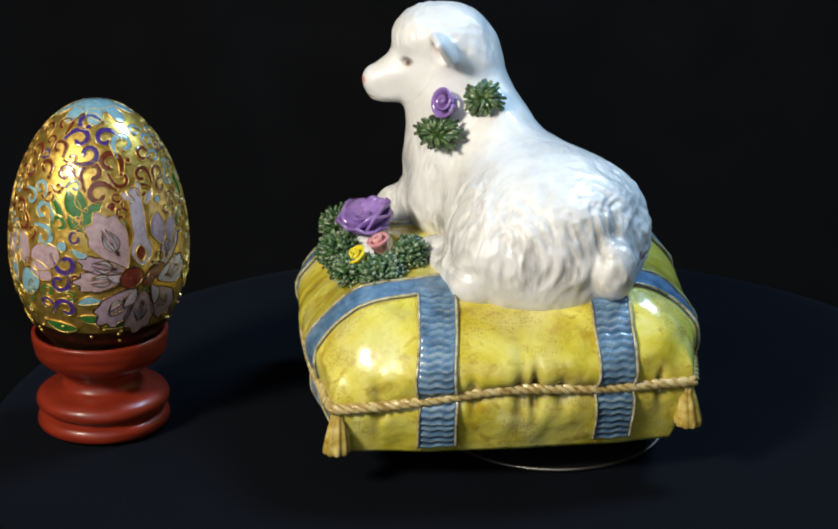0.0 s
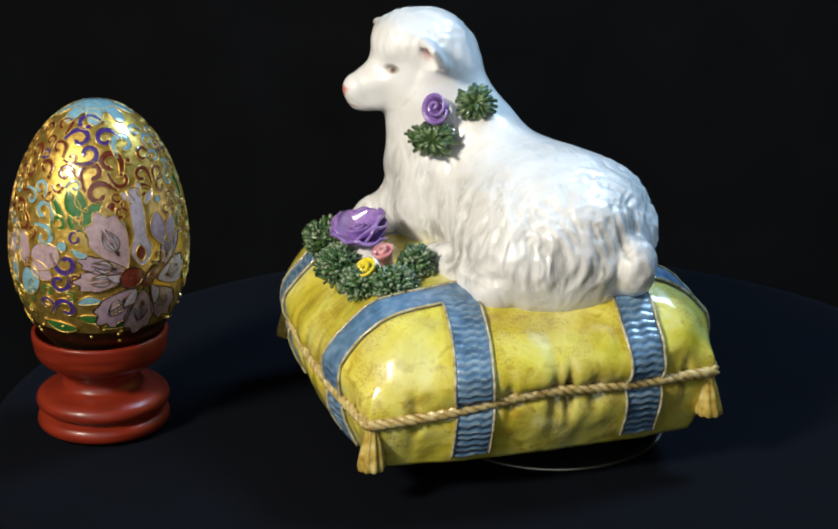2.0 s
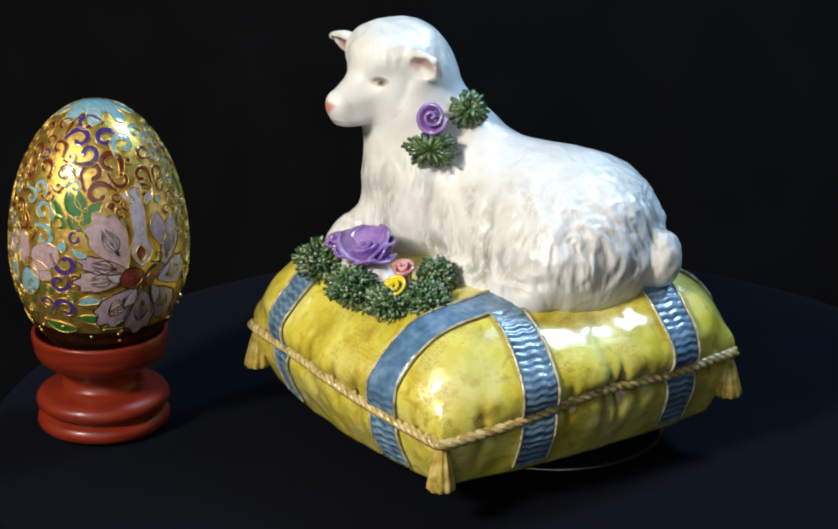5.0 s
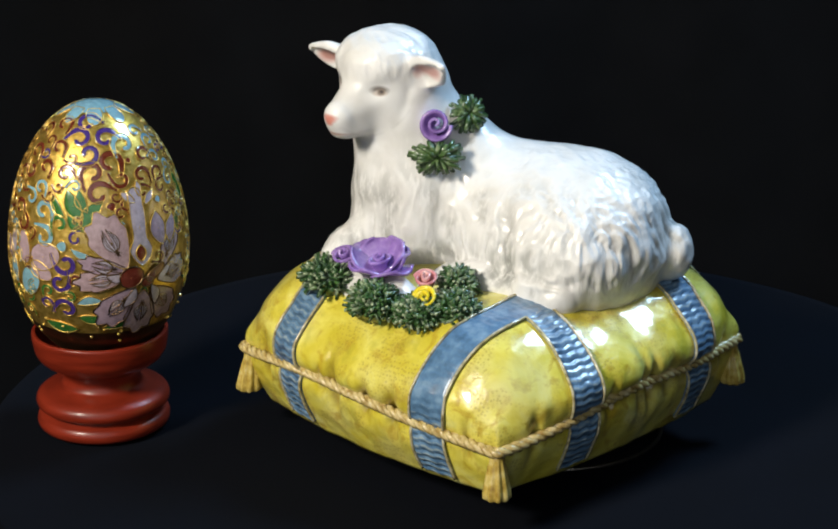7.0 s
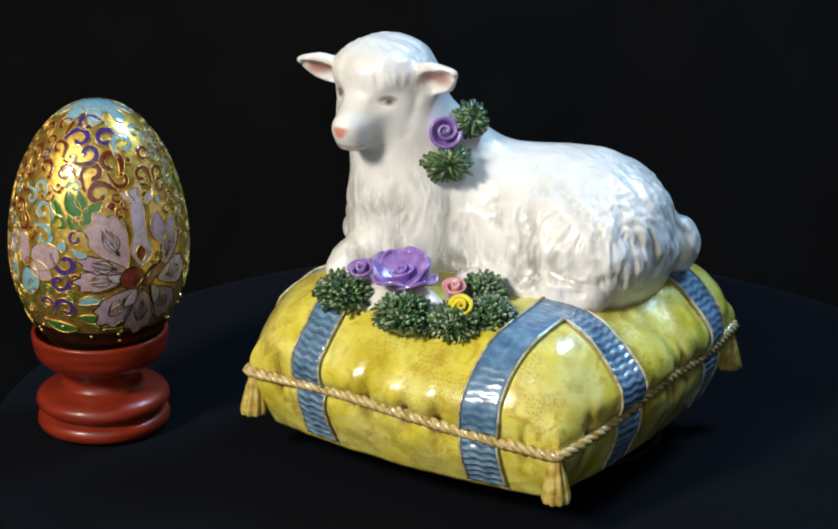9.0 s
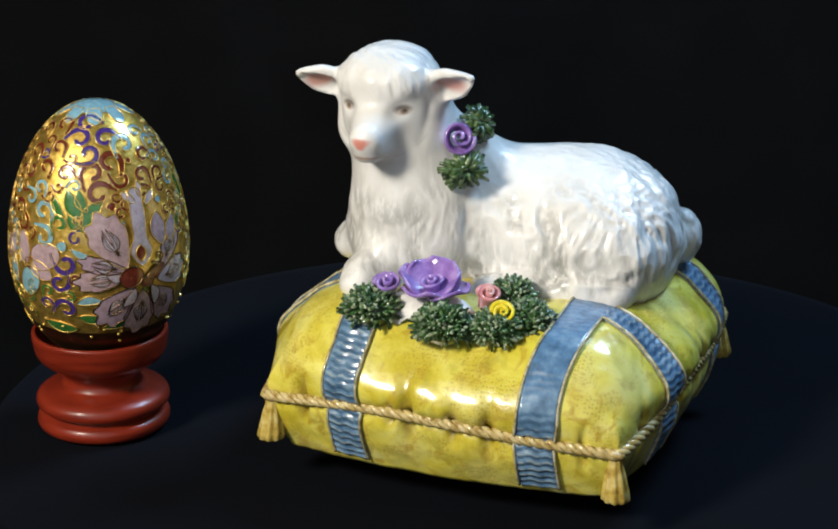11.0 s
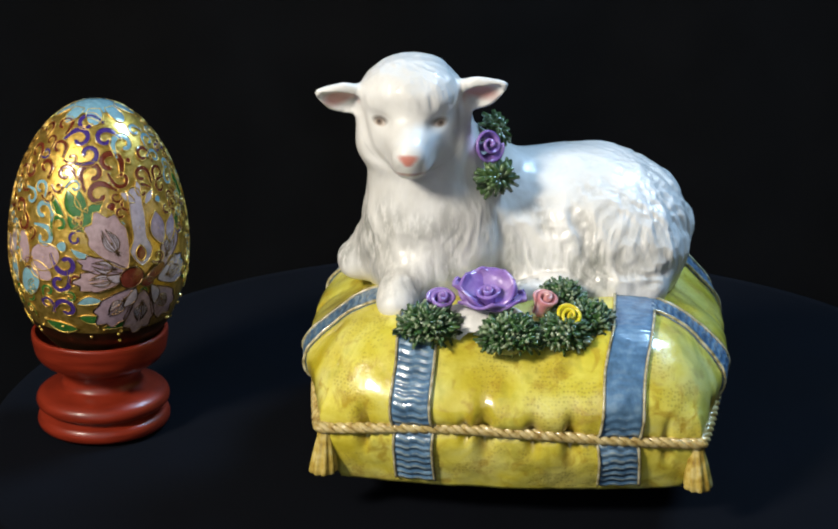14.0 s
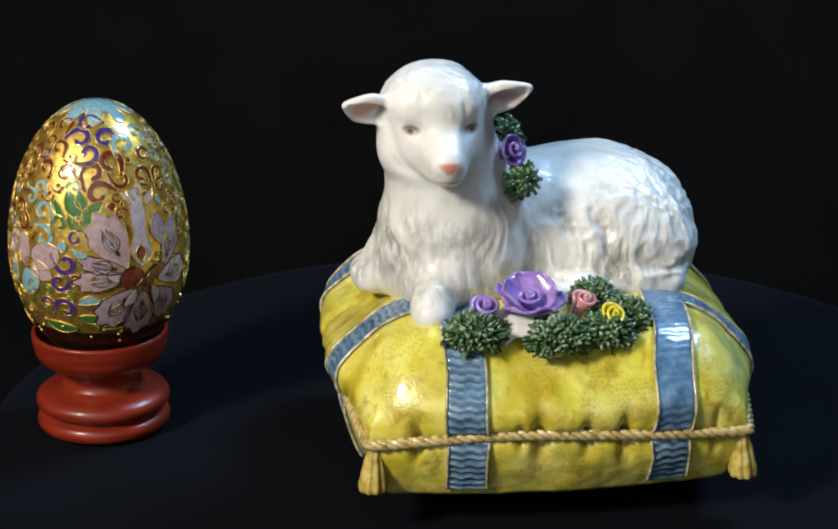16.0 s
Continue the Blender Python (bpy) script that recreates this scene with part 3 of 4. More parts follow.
def build_tassel(thing, sx, sy):
    x, y, top = skew((sx * 49.6, sy * 49.6, rim_height(sx * 49.6, sy * 49.6)))
    s = Shell()
    rows = []
    for i, (r, dz) in enumerate(((0.3, -0.5), (1.8, -1.0), (2.3, -2.4), (2.2, -3.4), (2.7, -5.5), (3.3, -9.0), (3.9, -12.5), (4.0, -14.2), (3.4, -14.9), (0.2, -14.6))):
        row = []
        for j in range(40):
            a = 2 * math.pi * j / 40
            q = 0.9 * r * (1 + (0.26 * abs(math.sin(a * 4.5 + sx)) - 0.12) * min(1, i / 4))
            row.append(Vector((x + sx * 0.05 * -dz + q * math.cos(a), y + sy * 0.05 * -dz + q * math.sin(a), top + 0.9 * dz)))
        rows.append(row)
    s.grid(rows, close_v=True)
    tassel = part("tassel", s.mesh("tassel", TASSEL), thing, "fluted cream-yellow corner tassel", SEAT)
    s = Shell()
    s.ball((x, y, top + 0.2), (2.1, 2.1, 2.0), 8, 14)
    part("knot", s.mesh("knot", ROPE), tassel)


def lattice_noise(P, scale, seed):
    """Smooth noise from -1 to 1 at points of an array."""
    q = P * np.array(scale) + 100.0
    i = np.floor(q).astype(np.int64)
    t = q - i
    t = t * t * (3 - 2 * t)
    out = np.zeros(len(P))
    for c in ((x, y, z) for x in (0, 1) for y in (0, 1) for z in (0, 1)):
        k = i + np.array(c)
        h = (k[:, 0] * 73856093) ^ (k[:, 1] * 19349663) ^ (k[:, 2] * 83492791) ^ (seed * 2654435761)
        h = (h ^ (h >> 13)) * 1274126177
        v = ((h ^ (h >> 16)) & 0xFFFF) / 32767.5 - 1
        w = np.prod([t[:, a] if c[a] else 1 - t[:, a] for a in range(3)], axis=0)
        out += v * w
    return out


def vertex_normals(v, f):
    n = np.cross(v[f[:, 2]] - v[f[:, 0]], v[f[:, 3]] - v[f[:, 1]])
    out = np.zeros_like(v)
    for k in range(4):
        np.add.at(out, f[:, k], n)
    return out / (np.linalg.norm(out, axis=1, keepdims=True) + 1e-9)


def build_lamb(thing):
    step = 0.6
    lo, hi = np.array((-44, -56, 34.0)), np.array((50, 62, 118.0))
    n = ((hi - lo) / step).astype(int)
    ax = [(lo[i] + step * np.arange(n[i])).astype(np.float32) for i in range(3)]
    P = np.stack(np.meshgrid(*ax, indexing="ij"), -1)
    T = lambda z, y=0, x=0: pose(0, 0, 0, x, y, z)
    d = ellipsoid(P, (14, -19, 56.5), (29, 29.8, 24.5), T(-20))
    d = smin(d, ellipsoid(P, (12.5, -18, 47), (26.5, 27.0, 12.5)), 5)
    d = smin(d, ellipsoid(P, (8.5, 3, 58), (22, 32, 23), T(22)), 6)
    d = smin(d, ellipsoid(P, (-3.5, 22.5, 58.5), (21.5, 22.5, 23)), 4)
    d = smin(d, ellipsoid(P, (4, -30, 54), (19, 16.5, 17), T(15)), 4)
    d = smin(d, capsule(P, (-6.0, 24, 72), (-9.0, 28.2, 92.5), 18.0, 15.2), 6)
    d = smin(d, ellipsoid(P, (2.0, 16, 78.5), (10.5, 14, 10)), 8)
    head = ellipsoid(P, (-10.8, 29.4, 98.2), (14.8, 15.6, 15.2))
    head = smin(head, ellipsoid(P, (-12.5, 29.0, 88.5), (11.8, 15.6, 9.2)), 4)
    head = smin(head, ellipsoid(P, (-18.5, 29.3, 104.8), (9.6, 12.5, 7.6), T(0, -20)), 3)
    head = smin(head, capsule(P, (-19.5, 28.6, 94.0), (-32.0, 28.0, 90.8), 9.6, 4.9), 4)
    head = smin(head, ellipsoid(P, (-26.0, 28, 87.4), (8.5, 5.6, 3.2), T(0, -8)), 3.0)
    for a, b in (((-17.0, 15.5, 98), (-20.0, 17.5, 87.5)), ((-20.0, 17.5, 87.5), (-21.5, 28.5, 82.8)), ((-21.5, 28.5, 82.8), (-22.0, 40.0, 87.5)), ((-22.0, 40.0, 87.5), (-19.0, 43.0, 98))):
        head = -smin(-head, capsule(P, a, b, 0.3, 0.3), 4.0)
    d = smin(d, head, 3)
    # front legs folded under the chest, a hind foot and the tail
    d = smin(d, capsule(P, (-9, 26, 53), (-26.5, 31.2, 49.8), 8.8, 6.0), 6)
    d = smin(d, ellipsoid(P, (-29.2, 32.0, 47.6), (6.0, 5.6, 4.6), T(-15)), 2.5)
    d = smin(d, capsule(P, (0, 38, 54), (-2.0, 46.0, 50.2), 8, 5.8), 6)
    d = smin(d, capsule(P, (-18.5, 1, 46.2), (-9.5, -36, 47.6), 4.6, 6.6), 3.0)
    d = smin(d, ellipsoid(P, (29.0, -43.6, 53.5), (6.8, 6.9, 8.6), T(30)), 2.0)
    # pad of white clay under the flowers
    d = smin(d, ellipsoid(P, (-36.5, 8, 42.5), (8, 15, 8.5)), 2.0)
    # shallow eye sockets under the fringe, and the fold between shoulder and flank
    for y in (19.2, 38.0):
        e = -ellipsoid(P, (-28.5, y, 98.0), (4.6, 4.0, 2.6))
        d = -smin(-d, -e, 2.0)
    creases = (((-19.0, 3, 48), (-15.5, 3.5, 74), 2.8, 1.8), ((-17.5, -21, 52), (-12.0, -16, 71), 1.8, 1.2))
    for a, b, ra, rb in creases:
        d = -smin(-d, capsule(P, a, b, ra, rb), 2.5)
    # ears: drooping outward, hollow in front
    for root, tip in (((-12.5, 16.5, 101.8), (-15.8, 3.8, 106.4)), ((-14.5, 43.0, 101.0), (-20.0, 54.0, 104.2))):
        a, b = Vector(root), Vector(tip)
        mid, along = (a + b) / 2, (b - a)
        x = along.normalized()
        y = Vector((-0.82, 0, -0.57))
        y = (y - x * y.dot(x)).normalized()
        z = x.cross(y)
        turn = Matrix((x, y, z)).transposed().to_4x4()
        local = (P - np.array(a, np.float32)) @ np.array(Matrix((x, y, z)).transposed(), np.float32)
        u = np.clip(local[..., 0] / (along.length + 1.0), -0.25, 1)
        wide = 0.25 + 9.6 * (1 - u) ** 0.75 * np.minimum(1, u + 0.45)
        thick = 0.35 + 2.9 * (1 - u) ** 0.5
        over = np.maximum(0, np.maximum(local[..., 0] - along.length - 1.0, -local[..., 0] - 4))
        leaf = lambda yy, t, w: (np.sqrt((yy / t) ** 2 + (local[..., 2] / w) ** 2) - 1) * np.minimum(t, w) * 0.7 + over
        ear = leaf(local[..., 1], thick, wide)
        hollow = leaf(local[..., 1] - thick * 0.95, thick * 0.95, wide * 0.72) + np.maximum(0, u - 0.88) * 20
        ear = np.maximum(ear, -hollow)
        d = smin(d, ear, 1.6)
    v, f = surface(d, lo, step)
    # wool in locks that run down and back, thin on the face and the feet
    N = vertex_normals(v, f)
    face = np.clip((-11 - v[:, 0]) / 6, 0, 1) * np.clip((v[:, 2] - 83) / 4, 0, 1) * np.clip((103 - v[:, 2]) / 3, 0, 1)
    ear = np.clip((np.abs(v[:, 1] - 29.3) - 15) / 2, 0, 1) * np.clip((v[:, 2] - 94) / 3, 0, 1)
    foot = np.clip((v[:, 2] - 47) / 6, 0.25, 1)
    back = np.clip((16 - v[:, 1]) / 28, 0.5, 1.15) * np.clip((84 - v[:, 2]) / 18, 0.4, 1.0)
    cap = np.clip((v[:, 2] - 98) / 4, 0, 1)
    back = back * (1 - cap) + 0.5 * cap
    warp = np.stack([lattice_noise(v, (0.07,) * 3, k) for k in (1, 2, 3)], 1) * 6
    q = v + warp
    locks = lattice_noise(q, (0.22, 0.22, 0.11), 4) * 0.8 + lattice_noise(q, (0.44, 0.44, 0.18), 5) * 0.6
    fine = 1 - np.abs(lattice_noise(v + warp * 0.8, (0.60, 0.60, 0.20), 6)) * 2
    tuft = lattice_noise(q, (0.13,) * 3, 7)
    flank = 1 + 0.35 * np.clip((70 - v[:, 2]) / 15, 0, 1) * np.clip((5 - v[:, 1]) / 12, 0, 1)
    strand = 1 - np.abs(lattice_noise(v + warp * 0.5, (1.0, 1.0, 0.34), 8)) * 2
    tail = np.exp(-((np.linalg.norm(v - np.array((30.0, -45.0, 53.5)), axis=1) / 8.5) ** 4))
    cover = (1 - 0.95 * face) * (1 - ear) * (1 - 0.5 * tail)
    d = (locks * 0.62 * flank + fine * 0.34 + strand * 0.10 + tuft * 0.85) * cover * foot * back
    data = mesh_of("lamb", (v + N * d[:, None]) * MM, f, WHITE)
    # shade painted into the creases, and more grey strokes on the chest
    crease_shade = sum(0.8 * np.exp(-(np.clip(capsule(v, a, b, ra, rb), 0, 9) / 2.2) ** 2) for a, b, ra, rb in creases)
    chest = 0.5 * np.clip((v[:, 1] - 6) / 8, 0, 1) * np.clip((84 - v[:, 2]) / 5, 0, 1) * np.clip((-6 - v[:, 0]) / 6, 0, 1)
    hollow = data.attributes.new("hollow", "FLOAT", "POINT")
    hollow.data.foreach_set("value", (np.clip(0.5 - 1.0 * locks - 0.35 * fine + crease_shade + chest, 0, 1) * cover * np.clip((80 - v[:, 2]) / 14, 0.12, 1)).astype(np.float32))
    wool = data.attributes.new("wool", "FLOAT", "POINT")
    wool.data.foreach_set("value", np.clip(cover * foot * back + 0.08, 0, 1).astype(np.float32))
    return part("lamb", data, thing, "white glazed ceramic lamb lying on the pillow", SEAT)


def rolled(s, at, R, h, turns=2.2, thick=0.7, lean=None, flare=0.25):
    """A rosebud: a strip of clay rolled into a spiral."""
    m = Matrix.Translation(at) @ (lean or Matrix())
    rows = []
    n = int(turns * 20)
    for i in range(n + 1):
        t = i / n
        a = 2 * math.pi * turns * t
        r = R * (0.12 + 0.88 * t) * (1 - 0.22 * max(0.0, (t - 0.84) / 0.16) ** 2)
        row = []
        for k in range(6):
            q = k / 5
            top = h * (1 - 0.25 * t) + 0.25 * math.sin(a * 1.3)
            rr = r * (0.72 + (0.28 + flare) * q ** 2 * (0.5 + 0.5 * t))
            row.append(m @ Vector((rr * math.cos(a), rr * math.sin(a), top * q)))
        rows.append(row)
    s.sheet(rows, thick)


def petal(s, at, turn, length, width, cup, thick=0.8):
    m = Matrix.Translation(at) @ turn
    rows = []
    for i in range(11):
        u = i / 10
        row = []
        for j in range(11):
            v = j / 10 * 2 - 1
            w = width * math.sin(math.pi * min(0.93, 0.12 + 0.80 * u)) ** 0.6
            x = length * u * (1 - 0.15 * v * v)
            z = cup * (u ** 2 * 0.8 + 0.7 * v * v * u) - 0.10 * length * max(0, u - 0.8) * 5 * 0.4
            row.append(m @ Vector((x, v * w, z)))
        rows.append(row)
    s.sheet(rows, thick)


def build_flowers(thing):
    c = (-36.9, 6.8, 51.0)
    s = Shell()
    rolled(s, (c[0], c[1], c[2] + 0.4), 3.7, 4.4, 2.0, 0.7, pose(0, 0, 0, 0, -15, 0))
    rose = part("rose", s.mesh("rose", PURPLE), thing, "large open purple ceramic rose", SEAT)
    for deg, tilt, ln, wd in ((100, -30, 11.0, 7.0), (-15, -46, 10.5, 7.6), (170, -8, 9.5, 7.0), (-90, -6, 11.0, 6.8), (40, -44, 10.0, 7.0), (-50, -30, 10.0, 6.4)):
        s = Shell()
        petal(s, c, pose(0, 0, 0, 0, 0, deg) @ pose(0, 0, 0, 0, tilt, 0), ln, wd, 1.6)
        part("petal", s.mesh("petal", PURPLE), rose)
    for at, R, h, lean, material, label in (
            ((-38.0, 19.6, 48.4), 4.1, 7.2, pose(0, 0, 0, 8, -25, 0), PURPLE, "small rolled purple rosebud"),
            ((-33.0, -7.4, 47.2), 3.6, 7.4, pose(0, 0, 0, 18, -22, 0), PINK, "rolled pink rosebud"),
            ((-39.4, -14.3, 47.2), 3.6, 5.2, pose(0, 0, 0, 22, -40, 0), LEMON, "small rolled yellow rosebud"),
            ((-11.2, 9.8, 87.8), 4.9, 5.0, Vector((-0.77, -0.55, 0.32)).to_track_quat("Z", "Y").to_matrix().to_4x4() @ pose(0, 0, 0, 0, 0, 250), PURPLE, "rolled purple rose on the neck")):
        s = Shell()
        rolled(s, at, R, h, 2.3, 0.75, lean)
        part("rose", s.mesh("rose", material), thing, label, SEAT)


def build_moss(thing, at, radii, count, seed):
    """A tuft of many thin clay strands that stand out from a low mound."""
    rnd = random.Random(seed)
    s, tip = Shell(), []
    s.ball(at, tuple(r * 0.74 for r in radii), 8, 14)
    tip += [0.0] * len(s.v)
    for i in range(count):
        a = rnd.uniform(0, 2 * math.pi)
        e = math.acos(1 - rnd.random() * 1.35)
        d = Vector((math.sin(e) * math.cos(a), math.sin(e) * math.sin(a), math.cos(e)))
        p = Vector([at[k] + d[k] * radii[k] * 0.60 for k in range(3)])
        end = Vector([at[k] + d[k] * radii[k] for k in range(3)])
        ln = (end - p).length * rnd.uniform(0.75, 1.25)
        side = Vector((rnd.gauss(0, 1), rnd.gauss(0, 1), rnd.gauss(0, 0.7))) * 0.5
        dirn = ((end - p).normalized() * 0.9 + side * 1.1).normalized()
        pts = [p, p + dirn * ln * 0.55 + side * 0.2, p + dirn * ln + side * 0.6]
        s.tube(pts, 0.54 * rnd.uniform(0.8, 1.25), 5, taper=lambda t: 1.05 - 0.3 * t)
        bare = rnd.uniform(0.2, 1.0) if rnd.random() < 0.36 else 0.0
        tip += [0.0] * 5 + [0.15 * bare] * 5 + [bare] * 5
    data = s.mesh("leaf_tuft", GREEN)
    worn = data.attributes.new("tip", "FLOAT", "POINT")
    worn.data.foreach_set("value", np.array(tip, np.float32))
    tagged(part("leaf_tuft", data, thing, "tuft of dark green shredded clay leaves with pale tips", SEAT), kind="stuff")


def build_rosette(thing, at, up, size, count, seed, wide=1.0, tall=1.0):
    """A spray of narrow pointed leaves round a point on the neck."""
    rnd = random.Random(seed)
    q = Vector(up).to_track_quat("Z", "Y").to_matrix()
    s = Shell()
    s.ball(at, (1.8, 1.8, 1.8), 6, 10)
    spray = part("leaf_spray", s.mesh("leaf_spray", NECK_GREEN), thing, "spray of green ceramic leaves on the neck", SEAT)
    for i in range(count):
        a = 2.39996 * i + rnd.uniform(-0.25, 0.25)
        e = 0.15 + 1.25 * (i / count)
        ln = size * rnd.uniform(0.72, 1.08)
        bend = rnd.uniform(0.3, 0.8)
        pts = []
        for t in (0.0, 0.35, 0.7, 1.0):
            el = e + bend * t * t
            pts.append(Vector(at) + q @ (Vector((wide * math.sin(el) * math.cos(a), tall * math.sin(el) * math.sin(a), math.cos(el) * 0.8)) * ln * t))
        s = Shell()
        s.tube(pts, rnd.uniform(0.75, 1.05), 7, taper=lambda t: 0.6 + 0.95 * t - 0.95 * t * t)
        part("leaf", s.mesh("leaf", NECK_GREEN), spray)


def build_figurine():
    thing = tagged(new("music_box_figurine"), "glazed ceramic music box, white lamb lying on a yellow pillow", "figurine")
    build_pillow_body(thing)
    for axis, offs in STRAPS.items():
        for off in offs:
            for side in (-1, 1):
                build_strap(thing, off, axis, side)
    build_cord(thing)
    for sx, sy in ((-1, -1), (1, -1), (-1, 1), (1, 1)):
        build_tassel(thing, sx, sy)
    build_lamb(thing)
    build_flowers(thing)
    build_moss(thing, (-43.6, 22.0, 46.0), (6.8, 9.0, 7.0), 420, 1)
    build_moss(thing, (-45.2, 0.0, 44.8), (7.0, 9.2, 7.0), 480, 2)
    build_moss(thing, (-41.5, -14.0, 44.4), (7.0, 8.0, 6.2), 430, 3)
    build_moss(thing, (-34.0, -20.5, 45.5), (7.0, 7.5, 6.2), 410, 4)
    build_moss(thing, (-25.5, -13.0, 48.5), (5.5, 6.5, 6.0), 330, 5)
    build_rosette(thing, (-2.2, 7.6, 89.4), (-0.15, -0.88, 0.45), 6.2, 64, 6)
    build_rosette(thing, (-15.2, 6.2, 79.8), (-0.6, -0.78, 0.2), 6.9, 70, 7, 1.22, 0.8)
    return thing


FIGURINE = build_figurine()

# ---- cloisonne egg ----
EGG_X, EGG_Y = -135.3, -4.5
EGG_R, EGG_TOP, EGG_LOW = 26.2, 44.0, 34.5


def egg_radius(z):
    d = z - 57.0
    return EGG_R * math.sqrt(max(0.0, 1 - (d / (EGG_TOP if d > 0 else EGG_LOW)) ** 2))


def egg_point(az, z, lift=0.0):
    """On the egg: degrees round it from the front, height, and height over its skin."""
    a, r = math.radians(az), egg_radius(z)
    d = z - 57.0
    k = EGG_TOP if d > 0 else EGG_LOW
    n = Vector((math.sin(a) * r / EGG_R ** 2, -math.cos(a) * r / EGG_R ** 2, d / k ** 2)).normalized()
    return Vector((r * math.sin(a), -r * math.cos(a), z)) + n * lift


def egg_local(az, z, u, v, lift):
    """u mm across and v mm up from a place on the egg."""
    d = z - 57.0
    k = EGG_TOP if d > 0 else EGG_LOW
    r = max(egg_radius(z), 3.0)
    slope = r / EGG_R ** 2 / math.hypot(r / EGG_R ** 2, d / k ** 2)
    z2 = min(100.0, max(26.0, z + v * slope))
    return egg_point(az + math.degrees(u / max(egg_radius(z2), 5.0)), z2, lift)


def enamel_shape(egg, name, az, z, outline, material, lift=0.22, wire=0.2, label="", metal=None):
    """A cell of enamel inside a gold wire outline."""
    s = Shell()
    cu = sum(p[0] for p in outline) / len(outline)
    cv = sum(p[1] for p in outline) / len(outline)
    rings = []
    for k in (0.04, 0.35, 0.7, 1.0):
        rings.append([egg_local(az, z, cu + (u - cu) * k, cv + (v - cv) * k, lift if k < 1 else lift - 0.1) for u, v in outline])
    s.grid(rings, close_v=True)
    ob = part(name, s.mesh(name, material), egg, label)
    s = Shell()
    s.tube([egg_local(az, z, u, v, max(0.12, lift - 0.06)) for u, v in outline], wire, 5, closed=True)
    part("gold_wire", s.mesh("gold_wire", metal or GOLD), ob)


def scroll(egg, az, z, size, turn, hand, material):
    """A comma-shaped scroll of enamel between two gold wires."""
    mid = []
    for i in range(25):
        t = i / 24
        a = math.radians(turn) + hand * (t * 5.3)
        r = size * (1.0 - 0.7 * t)
        mid.append((r * math.cos(a), r * math.sin(a)))
    tail = (mid[0][0] + hand * 1.2 * size * math.sin(math.radians(turn)), mid[0][1] - hand * 1.2 * size * math.cos(math.radians(turn)))
    mid = [tail, ((tail[0] + mid[0][0]) / 2 * 1.04, (tail[1] + mid[0][1]) / 2 * 1.04)] + mid
    left, right = [], []
    n = len(mid)
    for i in range(n):
        dx, dy = mid[min(i + 1, n - 1)][0] - mid[max(i - 1, 0)][0], mid[min(i + 1, n - 1)][1] - mid[max(i - 1, 0)][1]
        q = math.hypot(dx, dy) + 1e-6
        w = max(0.42, size * min(0.29, 0.12 + 0.07 * i) * (1 - 0.25 * i / n))
        left.append((mid[i][0] - dy / q * w, mid[i][1] + dx / q * w))
        right.append((mid[i][0] + dy / q * w, mid[i][1] - dx / q * w))
    s = Shell()
    s.grid([[egg_local(az, z, *l, 0.06), egg_local(az, z, *m, 0.28), egg_local(az, z, *r, 0.06)] for l, m, r in zip(left, mid, right)])
    ob = part("enamel_scroll", s.mesh("enamel_scroll", material), egg)
    s = Shell()
    s.tube([egg_local(az, z, *p, 0.18) for p in left + right[::-1]], 0.15, 5, closed=True)
    part("gold_wire", s.mesh("gold_wire", GOLD), ob)


def leaf_outline(length, width, turn, bend=0.0, n=12):
    out = []
    t = math.radians(turn)
    for side in (1, -1):
        for i in range(n):
            u = i / (n - 1) if side > 0 else 1 - i / (n - 1)
            if side < 0 and i in (0, n - 1):
                continue
            x = length * (u - 0.5)
            y = side * width * math.sin(math.pi * u) ** 0.8 + bend * math.sin(math.pi * u)
            out.append((x * math.cos(t) - y * math.sin(t), x * math.sin(t) + y * math.cos(t)))
    return out


def petal_outline(length, width, turn, lobes=0.12, n=26):
    t = math.radians(turn)
    out = []
    for i in range(n):
        a = 2 * math.pi * i / n
        r = 1 + lobes * math.cos(3 * a)
        x, y = length / 2 * math.cos(a) * r, width / 2 * math.sin(a) * r * (1 + 0.3 * math.cos(a))
        out.append((x * math.cos(t) - y * math.sin(t), x * math.sin(t) + y * math.cos(t)))
    return out


def ruffled_outline(length, width, turn, n=44):
    """A broad petal, narrow at its root, with a scalloped and ruffled tip."""
    t = math.radians(turn)
    out = []
    for i in range(n):
        a = 2 * math.pi * i / n
        tip = max(0.0, math.cos(a)) ** 0.7
        r = 1 + tip * (0.12 * math.cos(9 * a + 0.6) + 0.05 * math.cos(4 * a))
        x = length / 2 * math.cos(a) * r
        y = width / 2 * math.sin(a) * r * (0.74 + 0.36 * math.cos(a))
        out.append((x * math.cos(t) - y * math.sin(t), x * math.sin(t) + y * math.cos(t)))
    return out


